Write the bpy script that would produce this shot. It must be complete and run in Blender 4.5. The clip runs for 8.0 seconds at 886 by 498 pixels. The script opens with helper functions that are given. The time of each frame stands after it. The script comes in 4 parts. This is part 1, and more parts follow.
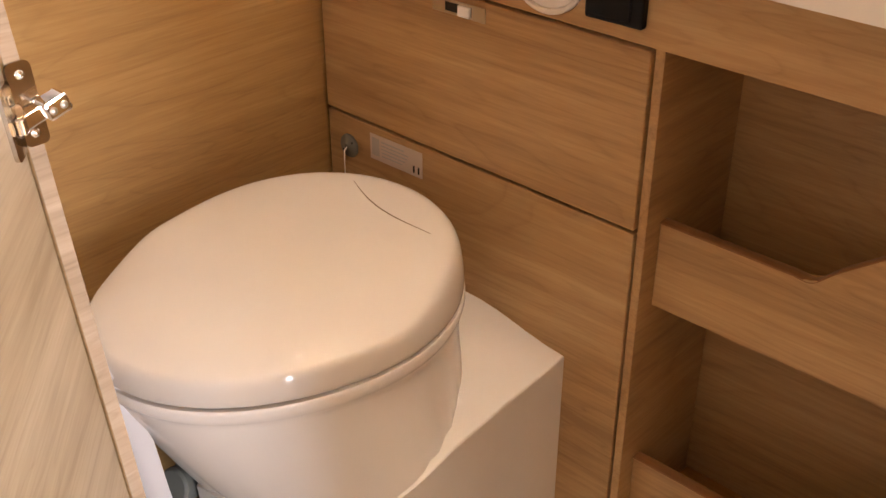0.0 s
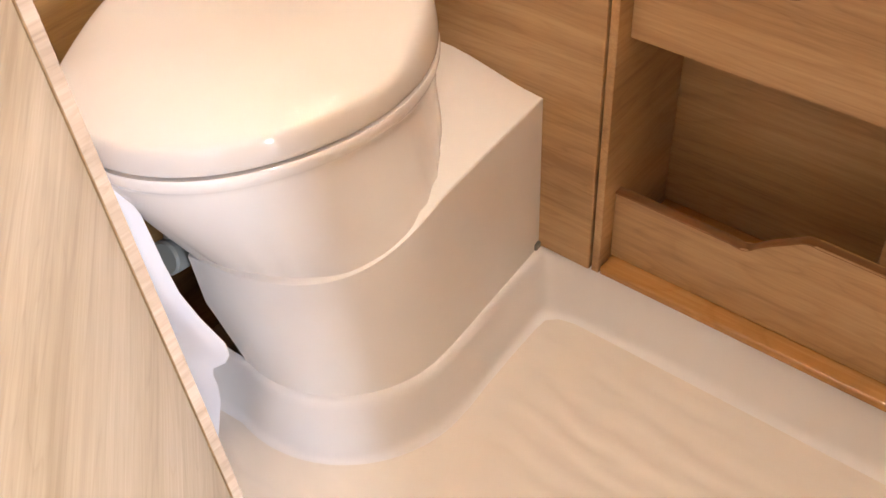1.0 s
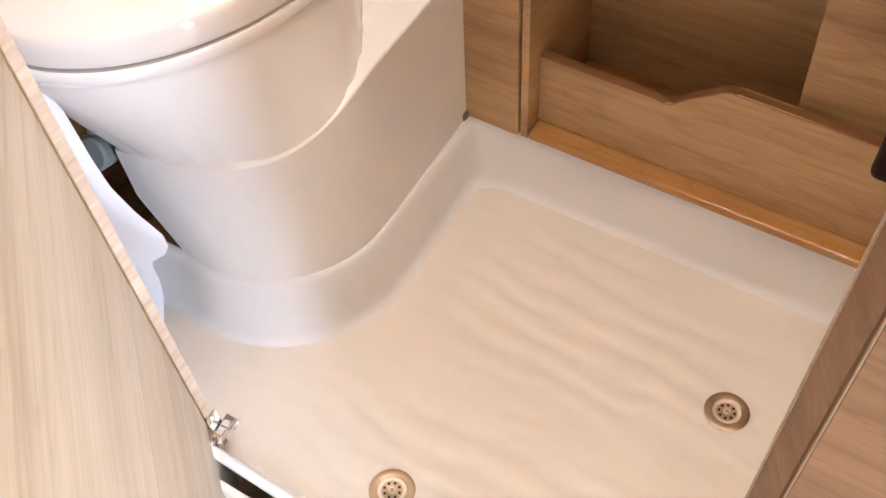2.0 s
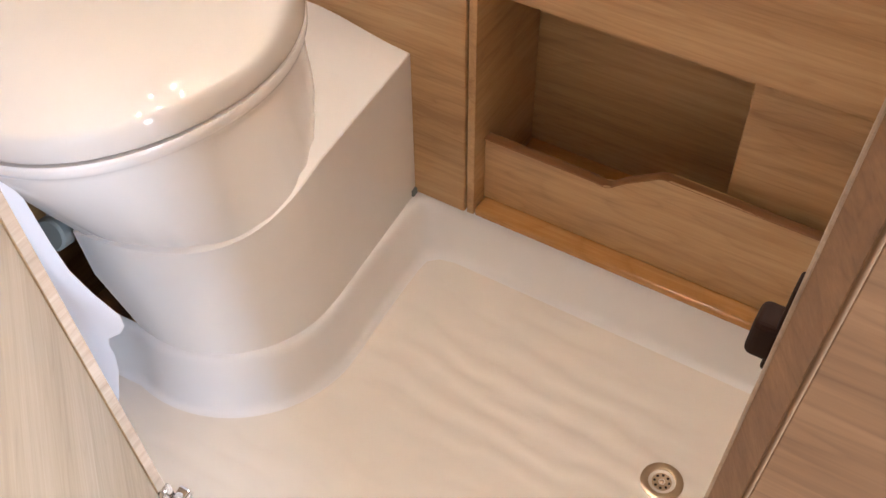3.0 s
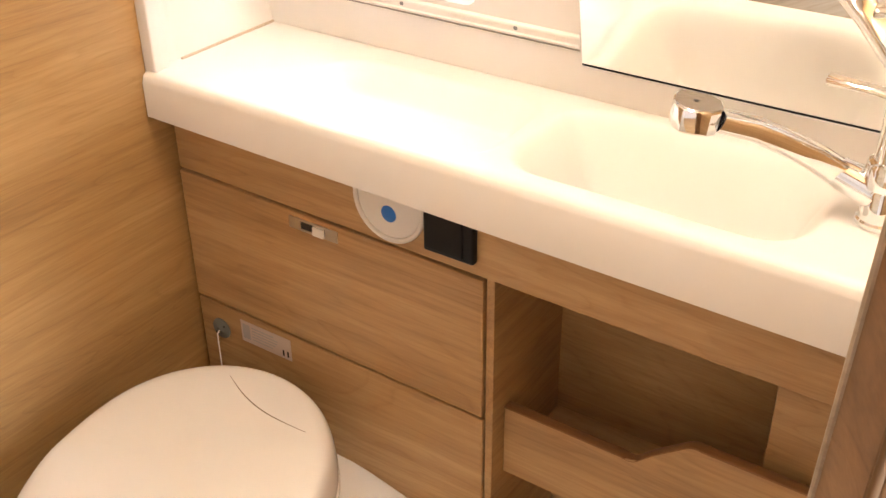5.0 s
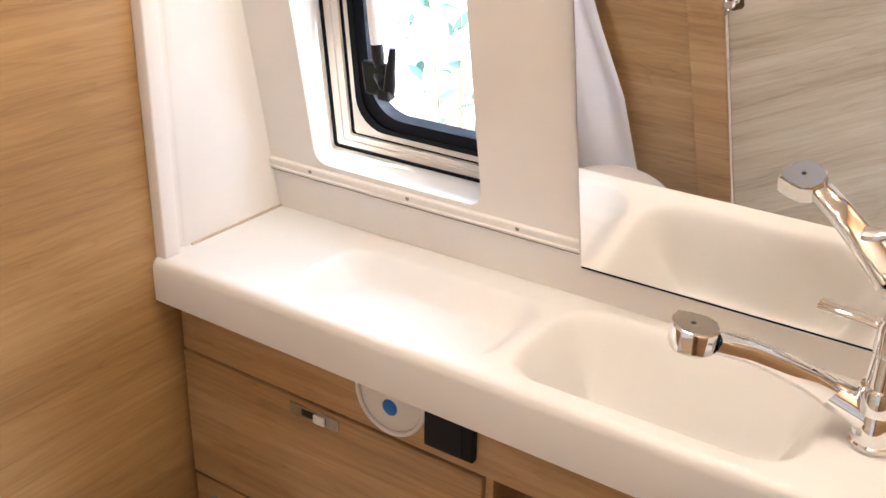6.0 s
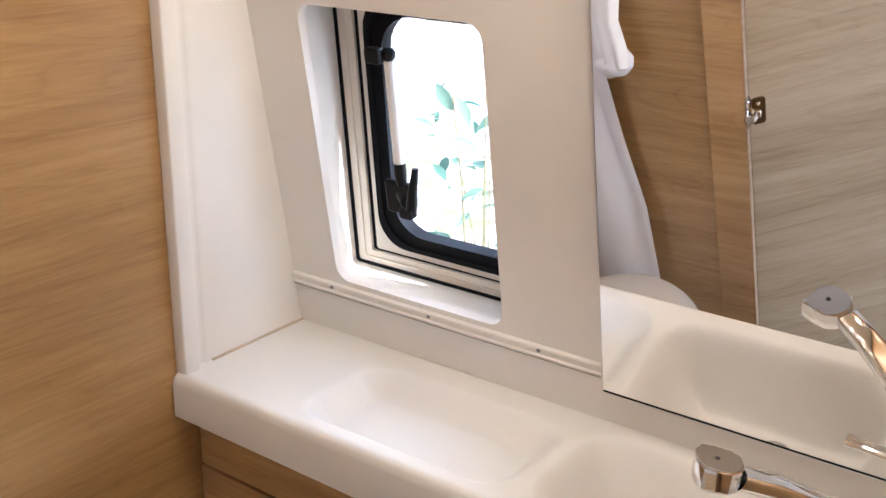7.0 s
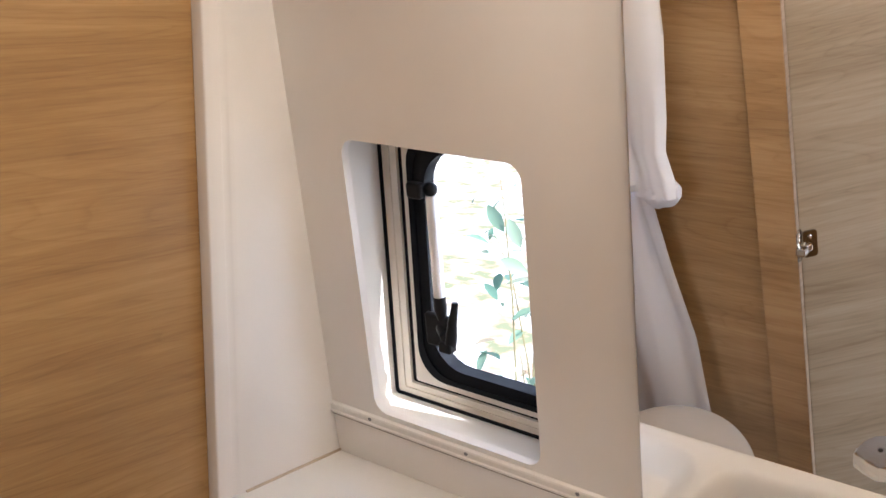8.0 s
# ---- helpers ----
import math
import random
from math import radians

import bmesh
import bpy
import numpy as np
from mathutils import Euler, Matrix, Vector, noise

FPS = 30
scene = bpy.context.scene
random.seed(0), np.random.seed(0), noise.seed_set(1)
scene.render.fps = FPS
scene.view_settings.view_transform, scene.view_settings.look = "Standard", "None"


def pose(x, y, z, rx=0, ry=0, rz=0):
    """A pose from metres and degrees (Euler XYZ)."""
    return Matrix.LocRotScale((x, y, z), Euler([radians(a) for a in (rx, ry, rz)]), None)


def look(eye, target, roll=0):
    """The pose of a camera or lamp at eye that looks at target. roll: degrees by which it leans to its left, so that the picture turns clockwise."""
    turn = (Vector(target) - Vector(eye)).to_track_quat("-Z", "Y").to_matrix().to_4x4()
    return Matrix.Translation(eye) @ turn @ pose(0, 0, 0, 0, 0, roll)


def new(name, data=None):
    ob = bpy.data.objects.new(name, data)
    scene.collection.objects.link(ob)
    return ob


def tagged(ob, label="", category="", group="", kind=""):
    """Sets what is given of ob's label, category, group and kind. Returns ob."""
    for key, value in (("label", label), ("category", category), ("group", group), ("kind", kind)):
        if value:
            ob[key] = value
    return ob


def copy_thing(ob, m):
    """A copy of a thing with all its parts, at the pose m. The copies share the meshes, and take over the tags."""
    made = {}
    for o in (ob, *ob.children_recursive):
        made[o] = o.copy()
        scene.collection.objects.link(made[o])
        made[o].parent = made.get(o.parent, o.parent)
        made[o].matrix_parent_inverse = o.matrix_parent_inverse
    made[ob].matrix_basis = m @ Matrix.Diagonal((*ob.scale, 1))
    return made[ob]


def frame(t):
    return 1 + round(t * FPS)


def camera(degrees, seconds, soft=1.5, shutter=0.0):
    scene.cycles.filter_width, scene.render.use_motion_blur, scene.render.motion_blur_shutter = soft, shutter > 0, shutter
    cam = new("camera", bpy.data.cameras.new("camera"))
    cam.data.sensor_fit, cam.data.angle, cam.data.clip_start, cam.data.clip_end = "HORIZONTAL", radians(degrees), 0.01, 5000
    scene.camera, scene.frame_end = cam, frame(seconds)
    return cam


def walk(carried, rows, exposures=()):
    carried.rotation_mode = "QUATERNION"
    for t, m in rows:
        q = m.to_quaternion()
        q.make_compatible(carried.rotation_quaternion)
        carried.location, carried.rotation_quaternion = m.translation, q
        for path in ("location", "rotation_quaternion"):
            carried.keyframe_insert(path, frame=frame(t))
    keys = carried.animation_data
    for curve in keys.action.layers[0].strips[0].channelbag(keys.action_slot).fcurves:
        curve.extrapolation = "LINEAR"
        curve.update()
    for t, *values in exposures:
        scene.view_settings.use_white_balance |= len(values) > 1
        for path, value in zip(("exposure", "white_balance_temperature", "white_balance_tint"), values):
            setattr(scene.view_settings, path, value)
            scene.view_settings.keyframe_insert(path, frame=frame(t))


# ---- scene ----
cam = camera(45.0, 8.0)
PATH = [
    (0, (1.043, -0.88, 1.133), (-0.136, 0.377, 0.118), -0.1),
    (0.5, (1.028, -0.888, 1.111), (-0.034, 0.311, -0.086), -1.1),
    (1, (1.014, -0.896, 1.115), (0.07, 0.21, -0.258), -3.1),
    (1.5, (1.014, -0.903, 1.109), (0.2, 0.09, -0.423), -4.7),
    (1.7, (1.011, -0.917, 1.107), (0.227, 0.109, -0.42), -4.3),
    (2.8, (1.02, -0.911, 1.166), (0.336, 0.181, -0.364), -1.7),
    (3, (1.021, -0.905, 1.188), (0.323, 0.235, -0.299), -0.7),
    (3.5, (1.037, -0.904, 1.242), (0.274, 0.342, -0.124), -0.4),
    (4, (1.053, -0.879, 1.313), (0.189, 0.417, 0.058), -1.0),
    (4.5, (1.059, -0.875, 1.373), (0.129, 0.471, 0.222), -1.3),
    (5, (1.057, -0.88, 1.435), (0.08, 0.525, 0.401), -0.6),
    (5.2, (1.056, -0.891, 1.464), (0.068, 0.543, 0.48), -0.2),
    (6.3, (1.031, -0.871, 1.529), (-0.008, 0.658, 0.764), 1.4),
    (6.5, (1.029, -0.866, 1.537), (-0.024, 0.67, 0.809), 1.6),
    (6.7, (1.021, -0.868, 1.559), (-0.036, 0.669, 0.839), 1.4),
    (7, (1.028, -0.863, 1.562), (-0.067, 0.667, 0.884), 1.0),
    (7.5, (1.034, -0.84, 1.573), (-0.123, 0.661, 0.936), 0.6),
    (8, (1.033, -0.832, 1.59), (-0.186, 0.677, 1.105), 1.1),
]
walk(cam, [(t, look(eye, target, roll)) for t, eye, target, roll in PATH], exposures=[(0.0, 2.33, 7000, 21), (0.5, 2.66, 6500, 20), (1.0, 2.90, 6200, 18), (1.5, 3.08, 5600, 15), (3.0, 2.77, 5600, 14), (3.5, 2.79, 5900, 15), (4.5, 2.90, 6500, 15), (5.2, 2.60, 6250, 13), (6.5, 2.02, 5350, 12), (7.0, 1.77, 5400, 12), (8.0, 1.40, 5650, 13)])

# ---- light ----
world = bpy.data.worlds.new("world")
scene.world = world
world.use_nodes = True
wn = world.node_tree
sky = wn.nodes.new("ShaderNodeTexSky")
sky.sky_type, sky.sun_disc = "NISHITA", False
sky.sun_elevation, sky.sun_rotation = radians(45), radians(86)
wn.nodes["Background"].inputs["Strength"].default_value = 0.15
wn.links.new(sky.outputs["Color"], wn.nodes["Background"].inputs["Color"])


def lamp(name, kind, energy, color, m, size=0.1, size_y=None):
    data = bpy.data.lights.new(name, kind)
    data.energy, data.color = energy, color
    if kind == "AREA":
        data.shape, data.size, data.size_y = "RECTANGLE", size, size_y or size
    elif kind == "SUN":
        data.angle = radians(0.5)
    else:
        data.shadow_soft_size = size
    ob = new(name, data)
    ob.matrix_world = m
    return ob


SUN_FROM = Vector((1.3, 0.10, 1.30))
lamp("sun", "SUN", 5.0, (1.0, 0.95, 0.86), look(SUN_FROM * 10, (0, 0, 0)))
lamp("window_daylight", "AREA", 2.9, (0.90, 0.95, 1.0), look((0.20, 0.90, 1.70), (0.24, 0.15, 1.08)), 0.8, 0.7)
# extra lamp, added outside to brighten the window reveal from the side
lamp("reveal_fill_light", "AREA", 3.0, (0.82, 0.91, 1.0), look((2.1, 0.90, 1.55), (0.1, 0.22, 1.15)), 0.6, 0.9)
DIODES = [(0.94, -0.528), (0.65, -0.381), (0.46, -0.150), (0.515, -0.002), (0.72, -0.255), (0.74, -0.060), (0.90, -0.170)]
for x, y in DIODES:
    diode = lamp("diode_light", "SPOT", 1.35 * (1 + 0.9 * y) * (0.25 + 1.05 * x), (1.0, 0.83, 0.62), look((x, y, 1.930), (x, y, 0)), 0.014)
    diode.data.spot_size, diode.data.spot_blend = radians(174), 0.7
# added fill lamp, unseen, standing in for cool daylight from the cabin
lamp("cabin_fill_light", "AREA", 18.0, (0.80, 0.89, 1.0), look((2.98, -1.08, 0.65), (0.3, -0.45, 0.35)), 0.84, 1.0)

# ---- materials ----


def mat(name, color, rough=0.5, metal=0.0, **extra):
    m = bpy.data.materials.new(name)
    m.use_nodes = True
    b = m.node_tree.nodes["Principled BSDF"]
    b.inputs["Base Color"].default_value = (*color, 1)
    b.inputs["Roughness"].default_value, b.inputs["Metallic"].default_value = rough, metal
    for key, value in extra.items():
        b.inputs[key.replace("_", " ")].default_value = value
    return m


def node(m, kind, **ins):
    n = m.node_tree.nodes.new(kind)
    for key, value in ins.items():
        n.inputs[key.replace("_", " ")].default_value = value
    return n


def coords(m, scale, source="Object"):
    tc, mp = node(m, "ShaderNodeTexCoord"), node(m, "ShaderNodeMapping")
    mp.inputs["Scale"].default_value = scale
    m.node_tree.links.new(tc.outputs[source], mp.inputs["Vector"])
    return mp.outputs["Vector"]


def ramp(m, fac, stops):
    r = node(m, "ShaderNodeValToRGB")
    els = r.color_ramp.elements
    while len(els) < len(stops):
        els.new(0.5)
    for e, (p, c) in zip(els, stops):
        e.position, e.color = p, (*c, 1)
    m.node_tree.links.new(fac, r.inputs["Fac"])
    return r.outputs["Color"]


def bump(m, height, strength, distance):
    b = node(m, "ShaderNodeBump", Strength=strength, Distance=distance)
    m.node_tree.links.new(height, b.inputs["Height"])
    m.node_tree.links.new(b.outputs["Normal"], m.node_tree.nodes["Principled BSDF"].inputs["Normal"])


def wood(name, along, dark, mid, light, rough=0.42, turn=0):
    """Printed oak laminate: long streaks along one axis, broad cathedral bands, fine pores."""
    m = mat(name, mid, rough)
    ln = m.node_tree.links
    def sc(across, length):
        return [length if i == along else across for i in range(3)]
    info = node(m, "ShaderNodeObjectInfo")
    tc = node(m, "ShaderNodeTexCoord")
    shift = node(m, "ShaderNodeVectorMath")
    shift.operation = "SCALE"
    comb = node(m, "ShaderNodeCombineXYZ")
    for k in ("X", "Y", "Z"):
        ln.new(info.outputs["Random"], comb.inputs[k])
    ln.new(comb.outputs[0], shift.inputs[0])
    shift.inputs["Scale"].default_value = 3.0
    add = node(m, "ShaderNodeVectorMath")
    ln.new(tc.outputs["Object"], add.inputs[0])
    ln.new(shift.outputs[0], add.inputs[1])
    def tex(scale, detail, distortion):
        mp = node(m, "ShaderNodeMapping")
        mp.inputs["Scale"].default_value = scale
        rot = node(m, "ShaderNodeMapping")
        rot.inputs["Rotation"].default_value = (0, 0, radians(turn))
        ln.new(add.outputs[0], rot.inputs["Vector"])
        ln.new(rot.outputs[0], mp.inputs["Vector"])
        n = node(m, "ShaderNodeTexNoise", Scale=1.0, Detail=detail, Roughness=0.6, Distortion=distortion)
        ln.new(mp.outputs["Vector"], n.inputs["Vector"])
        return n.outputs["Fac"]
    bands, streaks, fine, pores = tex(sc(8, 0.9), 4, 0.8), tex(sc(40, 1.3), 5, 0.35), tex(sc(170, 2.6), 4, 0.2), tex(sc(420, 22), 2, 0)
    def blend(a, b, f):
        mx = node(m, "ShaderNodeMix")
        mx.inputs["Factor"].default_value = f
        ln.new(a, mx.inputs["A"])
        ln.new(b, mx.inputs["B"])
        return mx.outputs["Result"]
    # growth rings: contour lines of the broad figure, sharp on one side
    rings = node(m, "ShaderNodeMath")
    rings.operation = "MULTIPLY"
    ln.new(tex(sc(7, 0.9), 3, 0.6), rings.inputs[0])
    rings.inputs[1].default_value = 20.0
    saw = node(m, "ShaderNodeMath")
    saw.operation = "FRACT"
    ln.new(rings.outputs[0], saw.inputs[0])
    figure = ramp(m, saw.outputs[0], [(0.0, (0.30,) * 3), (0.16, (0.5,) * 3), (0.7, (0.60,) * 3), (0.93, (0.52,) * 3), (1.0, (0.30,) * 3)])
    mixed = blend(blend(blend(blend(bands, streaks, 0.37), fine, 0.19), figure, 0.17), pores, 0.11)
    col = ramp(m, mixed, [(0.40, dark), (0.5, mid), (0.595, light)])
    ln.new(col, m.node_tree.nodes["Principled BSDF"].inputs["Base Color"])
    bump(m, pores, 0.12, 0.0006)
    return m


OAK = ((0.315, 0.178, 0.076), (0.450, 0.276, 0.120), (0.560, 0.366, 0.178))
wood_x = wood("oak_laminate_along", 0, *OAK)
wood_y = wood("oak_laminate_across", 1, *OAK)
# copy of the oak; the wall's dimmer, warmer light is put in its colour
wood_wall_dimmed = wood("oak_laminate_wall_dimmed", 1, (0.270, 0.148, 0.055), (0.365, 0.214, 0.080), (0.455, 0.286, 0.120))
# same laminate, greyed and cooled for the daylight falling on the door
wood_door_daylit = wood("oak_laminate_door_daylit", 0, (0.262, 0.192, 0.115), (0.358, 0.276, 0.180), (0.438, 0.353, 0.248), turn=40)


def plastic(name, color, rough, grain=0.0006, coat=0.0):
    m = mat(name, color, rough)
    b = m.node_tree.nodes["Principled BSDF"]
    b.inputs["Coat Weight"].default_value = coat
    b.inputs["Coat Roughness"].default_value = 0.08
    n = node(m, "ShaderNodeTexNoise", Scale=6.0, Detail=4.0)
    m.node_tree.links.new(coords(m, (1, 1, 1)), n.inputs["Vector"])
    lo = tuple(c * 0.94 for c in color)
    m.node_tree.links.new(ramp(m, n.outputs["Fac"], [(0.3, lo), (0.7, color)]), b.inputs["Base Color"])
    f = node(m, "ShaderNodeTexNoise", Scale=450.0, Detail=2.0)
    m.node_tree.links.new(coords(m, (1, 1, 1)), f.inputs["Vector"])
    bump(m, f.outputs["Fac"], 0.08, grain)
    return m


white_gloss = plastic("glossy_white_plastic", (0.72, 0.685, 0.635), 0.04, 0.000005, 0.0)
# bowl and base: the lid's plastic, brightened in place of missing sideways light
white_body_lit = plastic("white_toilet_body_lit", (0.84, 0.815, 0.775), 0.10, 0.00001, 0.0)
white_abs = plastic("white_moulded_plastic", (0.80, 0.77, 0.72), 0.34)
white_panel = plastic("white_wall_panel", (0.80, 0.77, 0.73), 0.45)
white_top = plastic("white_mineral_worktop", (0.765, 0.742, 0.705), 0.50)
# one plastic: warm lamplight painted into the floor, cool daylight into the rim
tray_mat = plastic("cream_tray_floor_lamplit", (0.77, 0.70, 0.605), 0.33)
tray_rim_mat = plastic("cream_tray_rim_daylit", (0.81, 0.785, 0.755), 0.30)
chrome = mat("polished_chrome", (0.82, 0.82, 0.82), 0.06, 1.0)
nickel = mat("bright_nickel", (0.52, 0.48, 0.42), 0.14, 1.0)
steel = mat("brushed_steel", (0.62, 0.58, 0.52), 0.28, 1.0)
satin_grey = mat("satin_grey_metal", (0.52, 0.52, 0.53), 0.16, 1.0)
stay_mat = mat("bright_anodised_tube", (0.88, 0.88, 0.88), 0.42, 0.35)
aluminium = mat("satin_aluminium", (0.75, 0.73, 0.70), 0.32, 1.0)
black_plastic = mat("black_plastic", (0.008, 0.008, 0.009), 0.42, Specular_IOR_Level=0.18)
rubber = mat("black_rubber", (0.009, 0.010, 0.013), 0.6, Specular_IOR_Level=0.06)
brown_plastic = mat("dark_brown_plastic", (0.016, 0.006, 0.003), 0.6, Specular_IOR_Level=0.1)
# near-black for painted shade in gaps and holes, and for small dark parts
dark_gap = mat("painted_shade_and_dark_parts", (0.02, 0.016, 0.012), 0.8)
grey_plastic = mat("grey_plastic", (0.17, 0.18, 0.165), 0.45)
blue = mat("blue_print", (0.02, 0.17, 0.62), 0.4)
paper = mat("white_label", (0.78, 0.77, 0.74), 0.5)
sticker = mat("clear_sticker", (0.62, 0.53, 0.46), 0.35)
ink = mat("grey_print", (0.46, 0.45, 0.43), 0.6)
mirror_mat = mat("mirror_silver", (0.93, 0.92, 0.90), 0.012, 1.0)
frame_mat = plastic("cream_window_frame", (0.76, 0.71, 0.63), 0.4)
fabric = mat("white_curtain_fabric", (0.88, 0.88, 0.90), 0.85)
weave = node(fabric, "ShaderNodeTexNoise", Scale=900.0, Detail=2.0)
fabric.node_tree.links.new(coords(fabric, (1, 1, 0.6)), weave.inputs["Vector"])
bump(fabric, weave.outputs["Fac"], 0.25, 0.0004)

# bead and jamb woods: darkened in colour where the cabin lamp overlights them
bead_mat = mat("darkened_edge_bead", (0.150, 0.086, 0.043), 0.75, Specular_IOR_Level=0.1)
jamb_wood = wood("darkened_cross_grain", 1, (0.145, 0.072, 0.029), (0.220, 0.117, 0.050), (0.300, 0.168, 0.078), 0.6)
jamb_wood_wide = wood("darkened_cross_grain_panel", 0, (0.135, 0.067, 0.027), (0.205, 0.108, 0.046), (0.275, 0.152, 0.070), 0.6)
# orange-brown edging, with shade on the rail tops put into its colour
rail_edge_mat = wood("orange_brown_edge_shaded", 0, (0.17, 0.075, 0.026), (0.22, 0.102, 0.037), (0.28, 0.135, 0.052), 0.4)
edge_mat = wood("honey_oak_edge", 0, (0.36, 0.17, 0.045), (0.45, 0.23, 0.07), (0.55, 0.31, 0.11), 0.25)
edge_band_mat = wood("pale_edge_band", 1, (0.26, 0.185, 0.118), (0.38, 0.28, 0.19), (0.48, 0.37, 0.265), 0.5)
seal_mat = mat("beige_sealant", (0.52, 0.42, 0.31), 0.6)
strip_shadow_mat = mat("grey_strip_shadow", (0.30, 0.26, 0.23), 0.7)
screw_mat = mat("grey_screw", (0.25, 0.25, 0.26), 0.4, 0.8)
seam_mat = mat("shadowed_seam", (0.20, 0.14, 0.085), 0.6)
brass_steel = mat("warm_steel", (0.50, 0.39, 0.26), 0.3, 1.0)
riser_mat = mat("grey_riser", (0.10, 0.105, 0.115), 0.5)
glass_mat = mat("clear_acrylic", (1.0, 1.0, 1.0), 0.0, 0.0, Transmission_Weight=1.0, IOR=1.1)
led_mat = mat("warm_diode", (1.0, 0.9, 0.75), 0.5, Emission_Strength=12.0)
led_mat.node_tree.nodes["Principled BSDF"].inputs["Emission Color"].default_value = (1.0, 0.82, 0.58, 1)
bark = mat("green_brown_bark", (0.22, 0.20, 0.10), 0.8)
leaf_mat = mat("green_leaf", (0.07, 0.17, 0.045), 0.4)
gravel = mat("pale_gravel", (0.55, 0.50, 0.44), 0.9)


def vary_leaf(m):
    info = node(m, "ShaderNodeObjectInfo")
    col = ramp(m, info.outputs["Random"], [(0.0, (0.06, 0.15, 0.12)), (0.25, (0.17, 0.28, 0.20)), (0.55, (0.36, 0.45, 0.32)), (0.8, (0.50, 0.55, 0.42)), (1.0, (0.62, 0.45, 0.30))])
    b = m.node_tree.nodes["Principled BSDF"]
    m.node_tree.links.new(col, b.inputs["Base Color"])
    out = m.node_tree.nodes["Material Output"]
    tr, mx = node(m, "ShaderNodeBsdfTranslucent"), node(m, "ShaderNodeMixShader", Fac=0.45)
    m.node_tree.links.new(col, tr.inputs["Color"])
    m.node_tree.links.new(b.outputs[0], mx.inputs[1])
    m.node_tree.links.new(tr.outputs[0], mx.inputs[2])
    m.node_tree.links.new(mx.outputs[0], out.inputs["Surface"])


vary_leaf(leaf_mat)
n = node(gravel, "ShaderNodeTexNoise", Scale=5.0, Detail=9.0)
gravel.node_tree.links.new(coords(gravel, (1, 1, 1)), n.inputs["Vector"])
gravel.node_tree.links.new(ramp(gravel, n.outputs["Fac"], [(0.36, (0.20, 0.21, 0.11)), (0.43, (0.42, 0.27, 0.18)), (0.49, (0.55, 0.49, 0.42)), (0.62, (0.62, 0.60, 0.58))]), gravel.node_tree.nodes["Principled BSDF"].inputs["Base Color"])


def rippled(m):
    """Long shallow ripples that run along the tray, gently wandering and fading in and out."""
    rot = node(m, "ShaderNodeMapping")
    rot.inputs["Rotation"].default_value = (0, 0, radians(6))
    rot.inputs["Scale"].default_value = (0.55, 1.0, 0.0)
    m.node_tree.links.new(node(m, "ShaderNodeTexCoord").outputs["Object"], rot.inputs["Vector"])
    w = node(m, "ShaderNodeTexWave", Scale=7.0, Distortion=13.0, Detail=3.5)
    w.inputs["Detail Scale"].default_value = 0.7
    w.bands_direction = "Y"
    m.node_tree.links.new(rot.outputs[0], w.inputs["Vector"])
    fade = node(m, "ShaderNodeTexNoise", Scale=5.0, Detail=2.0)
    m.node_tree.links.new(rot.outputs[0], fade.inputs["Vector"])
    mul = node(m, "ShaderNodeMath")
    mul.operation = "MULTIPLY"
    m.node_tree.links.new(w.outputs["Fac"], mul.inputs[0])
    m.node_tree.links.new(fade.outputs["Fac"], mul.inputs[1])
    bump(m, mul.outputs[0], 0.50, 0.0050)


rippled(tray_mat)

# ---- mesh helpers ----


def part(name, bm, material, parent=None, label="", smooth=False, angle=40):
    """Links a bmesh, given in world metres, as one mesh object; under a parent it keeps its place."""
    me = bpy.data.meshes.new(name)
    bmesh.ops.recalc_face_normals(bm, faces=bm.faces)
    if smooth:
        for f in bm.faces:
            f.smooth = True
        for e in bm.edges:
            if len(e.link_faces) == 2 and e.calc_face_angle(0) > radians(angle):
                e.smooth = False
    bm.to_mesh(me)
    bm.free()
    me.materials.append(material)
    ob = new(name, me)
    if parent is not None:
        ob.parent = parent
        base = parent
        at = Vector()
        while base is not None:
            at += base.location
            base = base.parent
        me.transform(Matrix.Translation(-at))
    if label:
        ob["label"] = label
    return ob


def thing(name, at, label, category, group="", kind=""):
    ob = new(name)
    ob.location = at
    ob.empty_display_size = 0.05
    return tagged(ob, label, category, group, kind)


def box(bm, lo, hi, bevel=0.0, segs=2, m=None):
    got = bmesh.ops.create_cube(bm, size=1.0)
    vs = got["verts"]
    c = [(a + b) / 2 for a, b in zip(lo, hi)]
    s = [b - a for a, b in zip(lo, hi)]
    for v in vs:
        v.co = Vector(c[i] + v.co[i] * s[i] for i in range(3))
    if bevel:
        es = list({e for v in vs for e in v.link_edges})
        r = bmesh.ops.bevel(bm, geom=es, offset=bevel, segments=segs, affect="EDGES", profile=0.5)
        vs = list({v for f in r["faces"] for v in f.verts} | {v for v in vs if v.is_valid})
    if m is not None:
        bmesh.ops.transform(bm, matrix=m, verts=vs)
    return vs


def boxed(lo, hi, bevel=0.0, segs=2, m=None):
    bm = bmesh.new()
    box(bm, lo, hi, bevel, segs, m)
    return bm


def ring_loft(bm, rings, cap_start=True, cap_end=True, closed=True):
    rows = [[bm.verts.new(p) for p in r] for r in rings]
    n = len(rows[0])
    for a, b in zip(rows, rows[1:]):
        for i in range(n if closed else n - 1):
            j = (i + 1) % n
            bm.faces.new((a[i], a[j], b[j], b[i]))
    if cap_start:
        bm.faces.new(rows[0][::-1])
    if cap_end:
        bm.faces.new(rows[-1])
    return rows


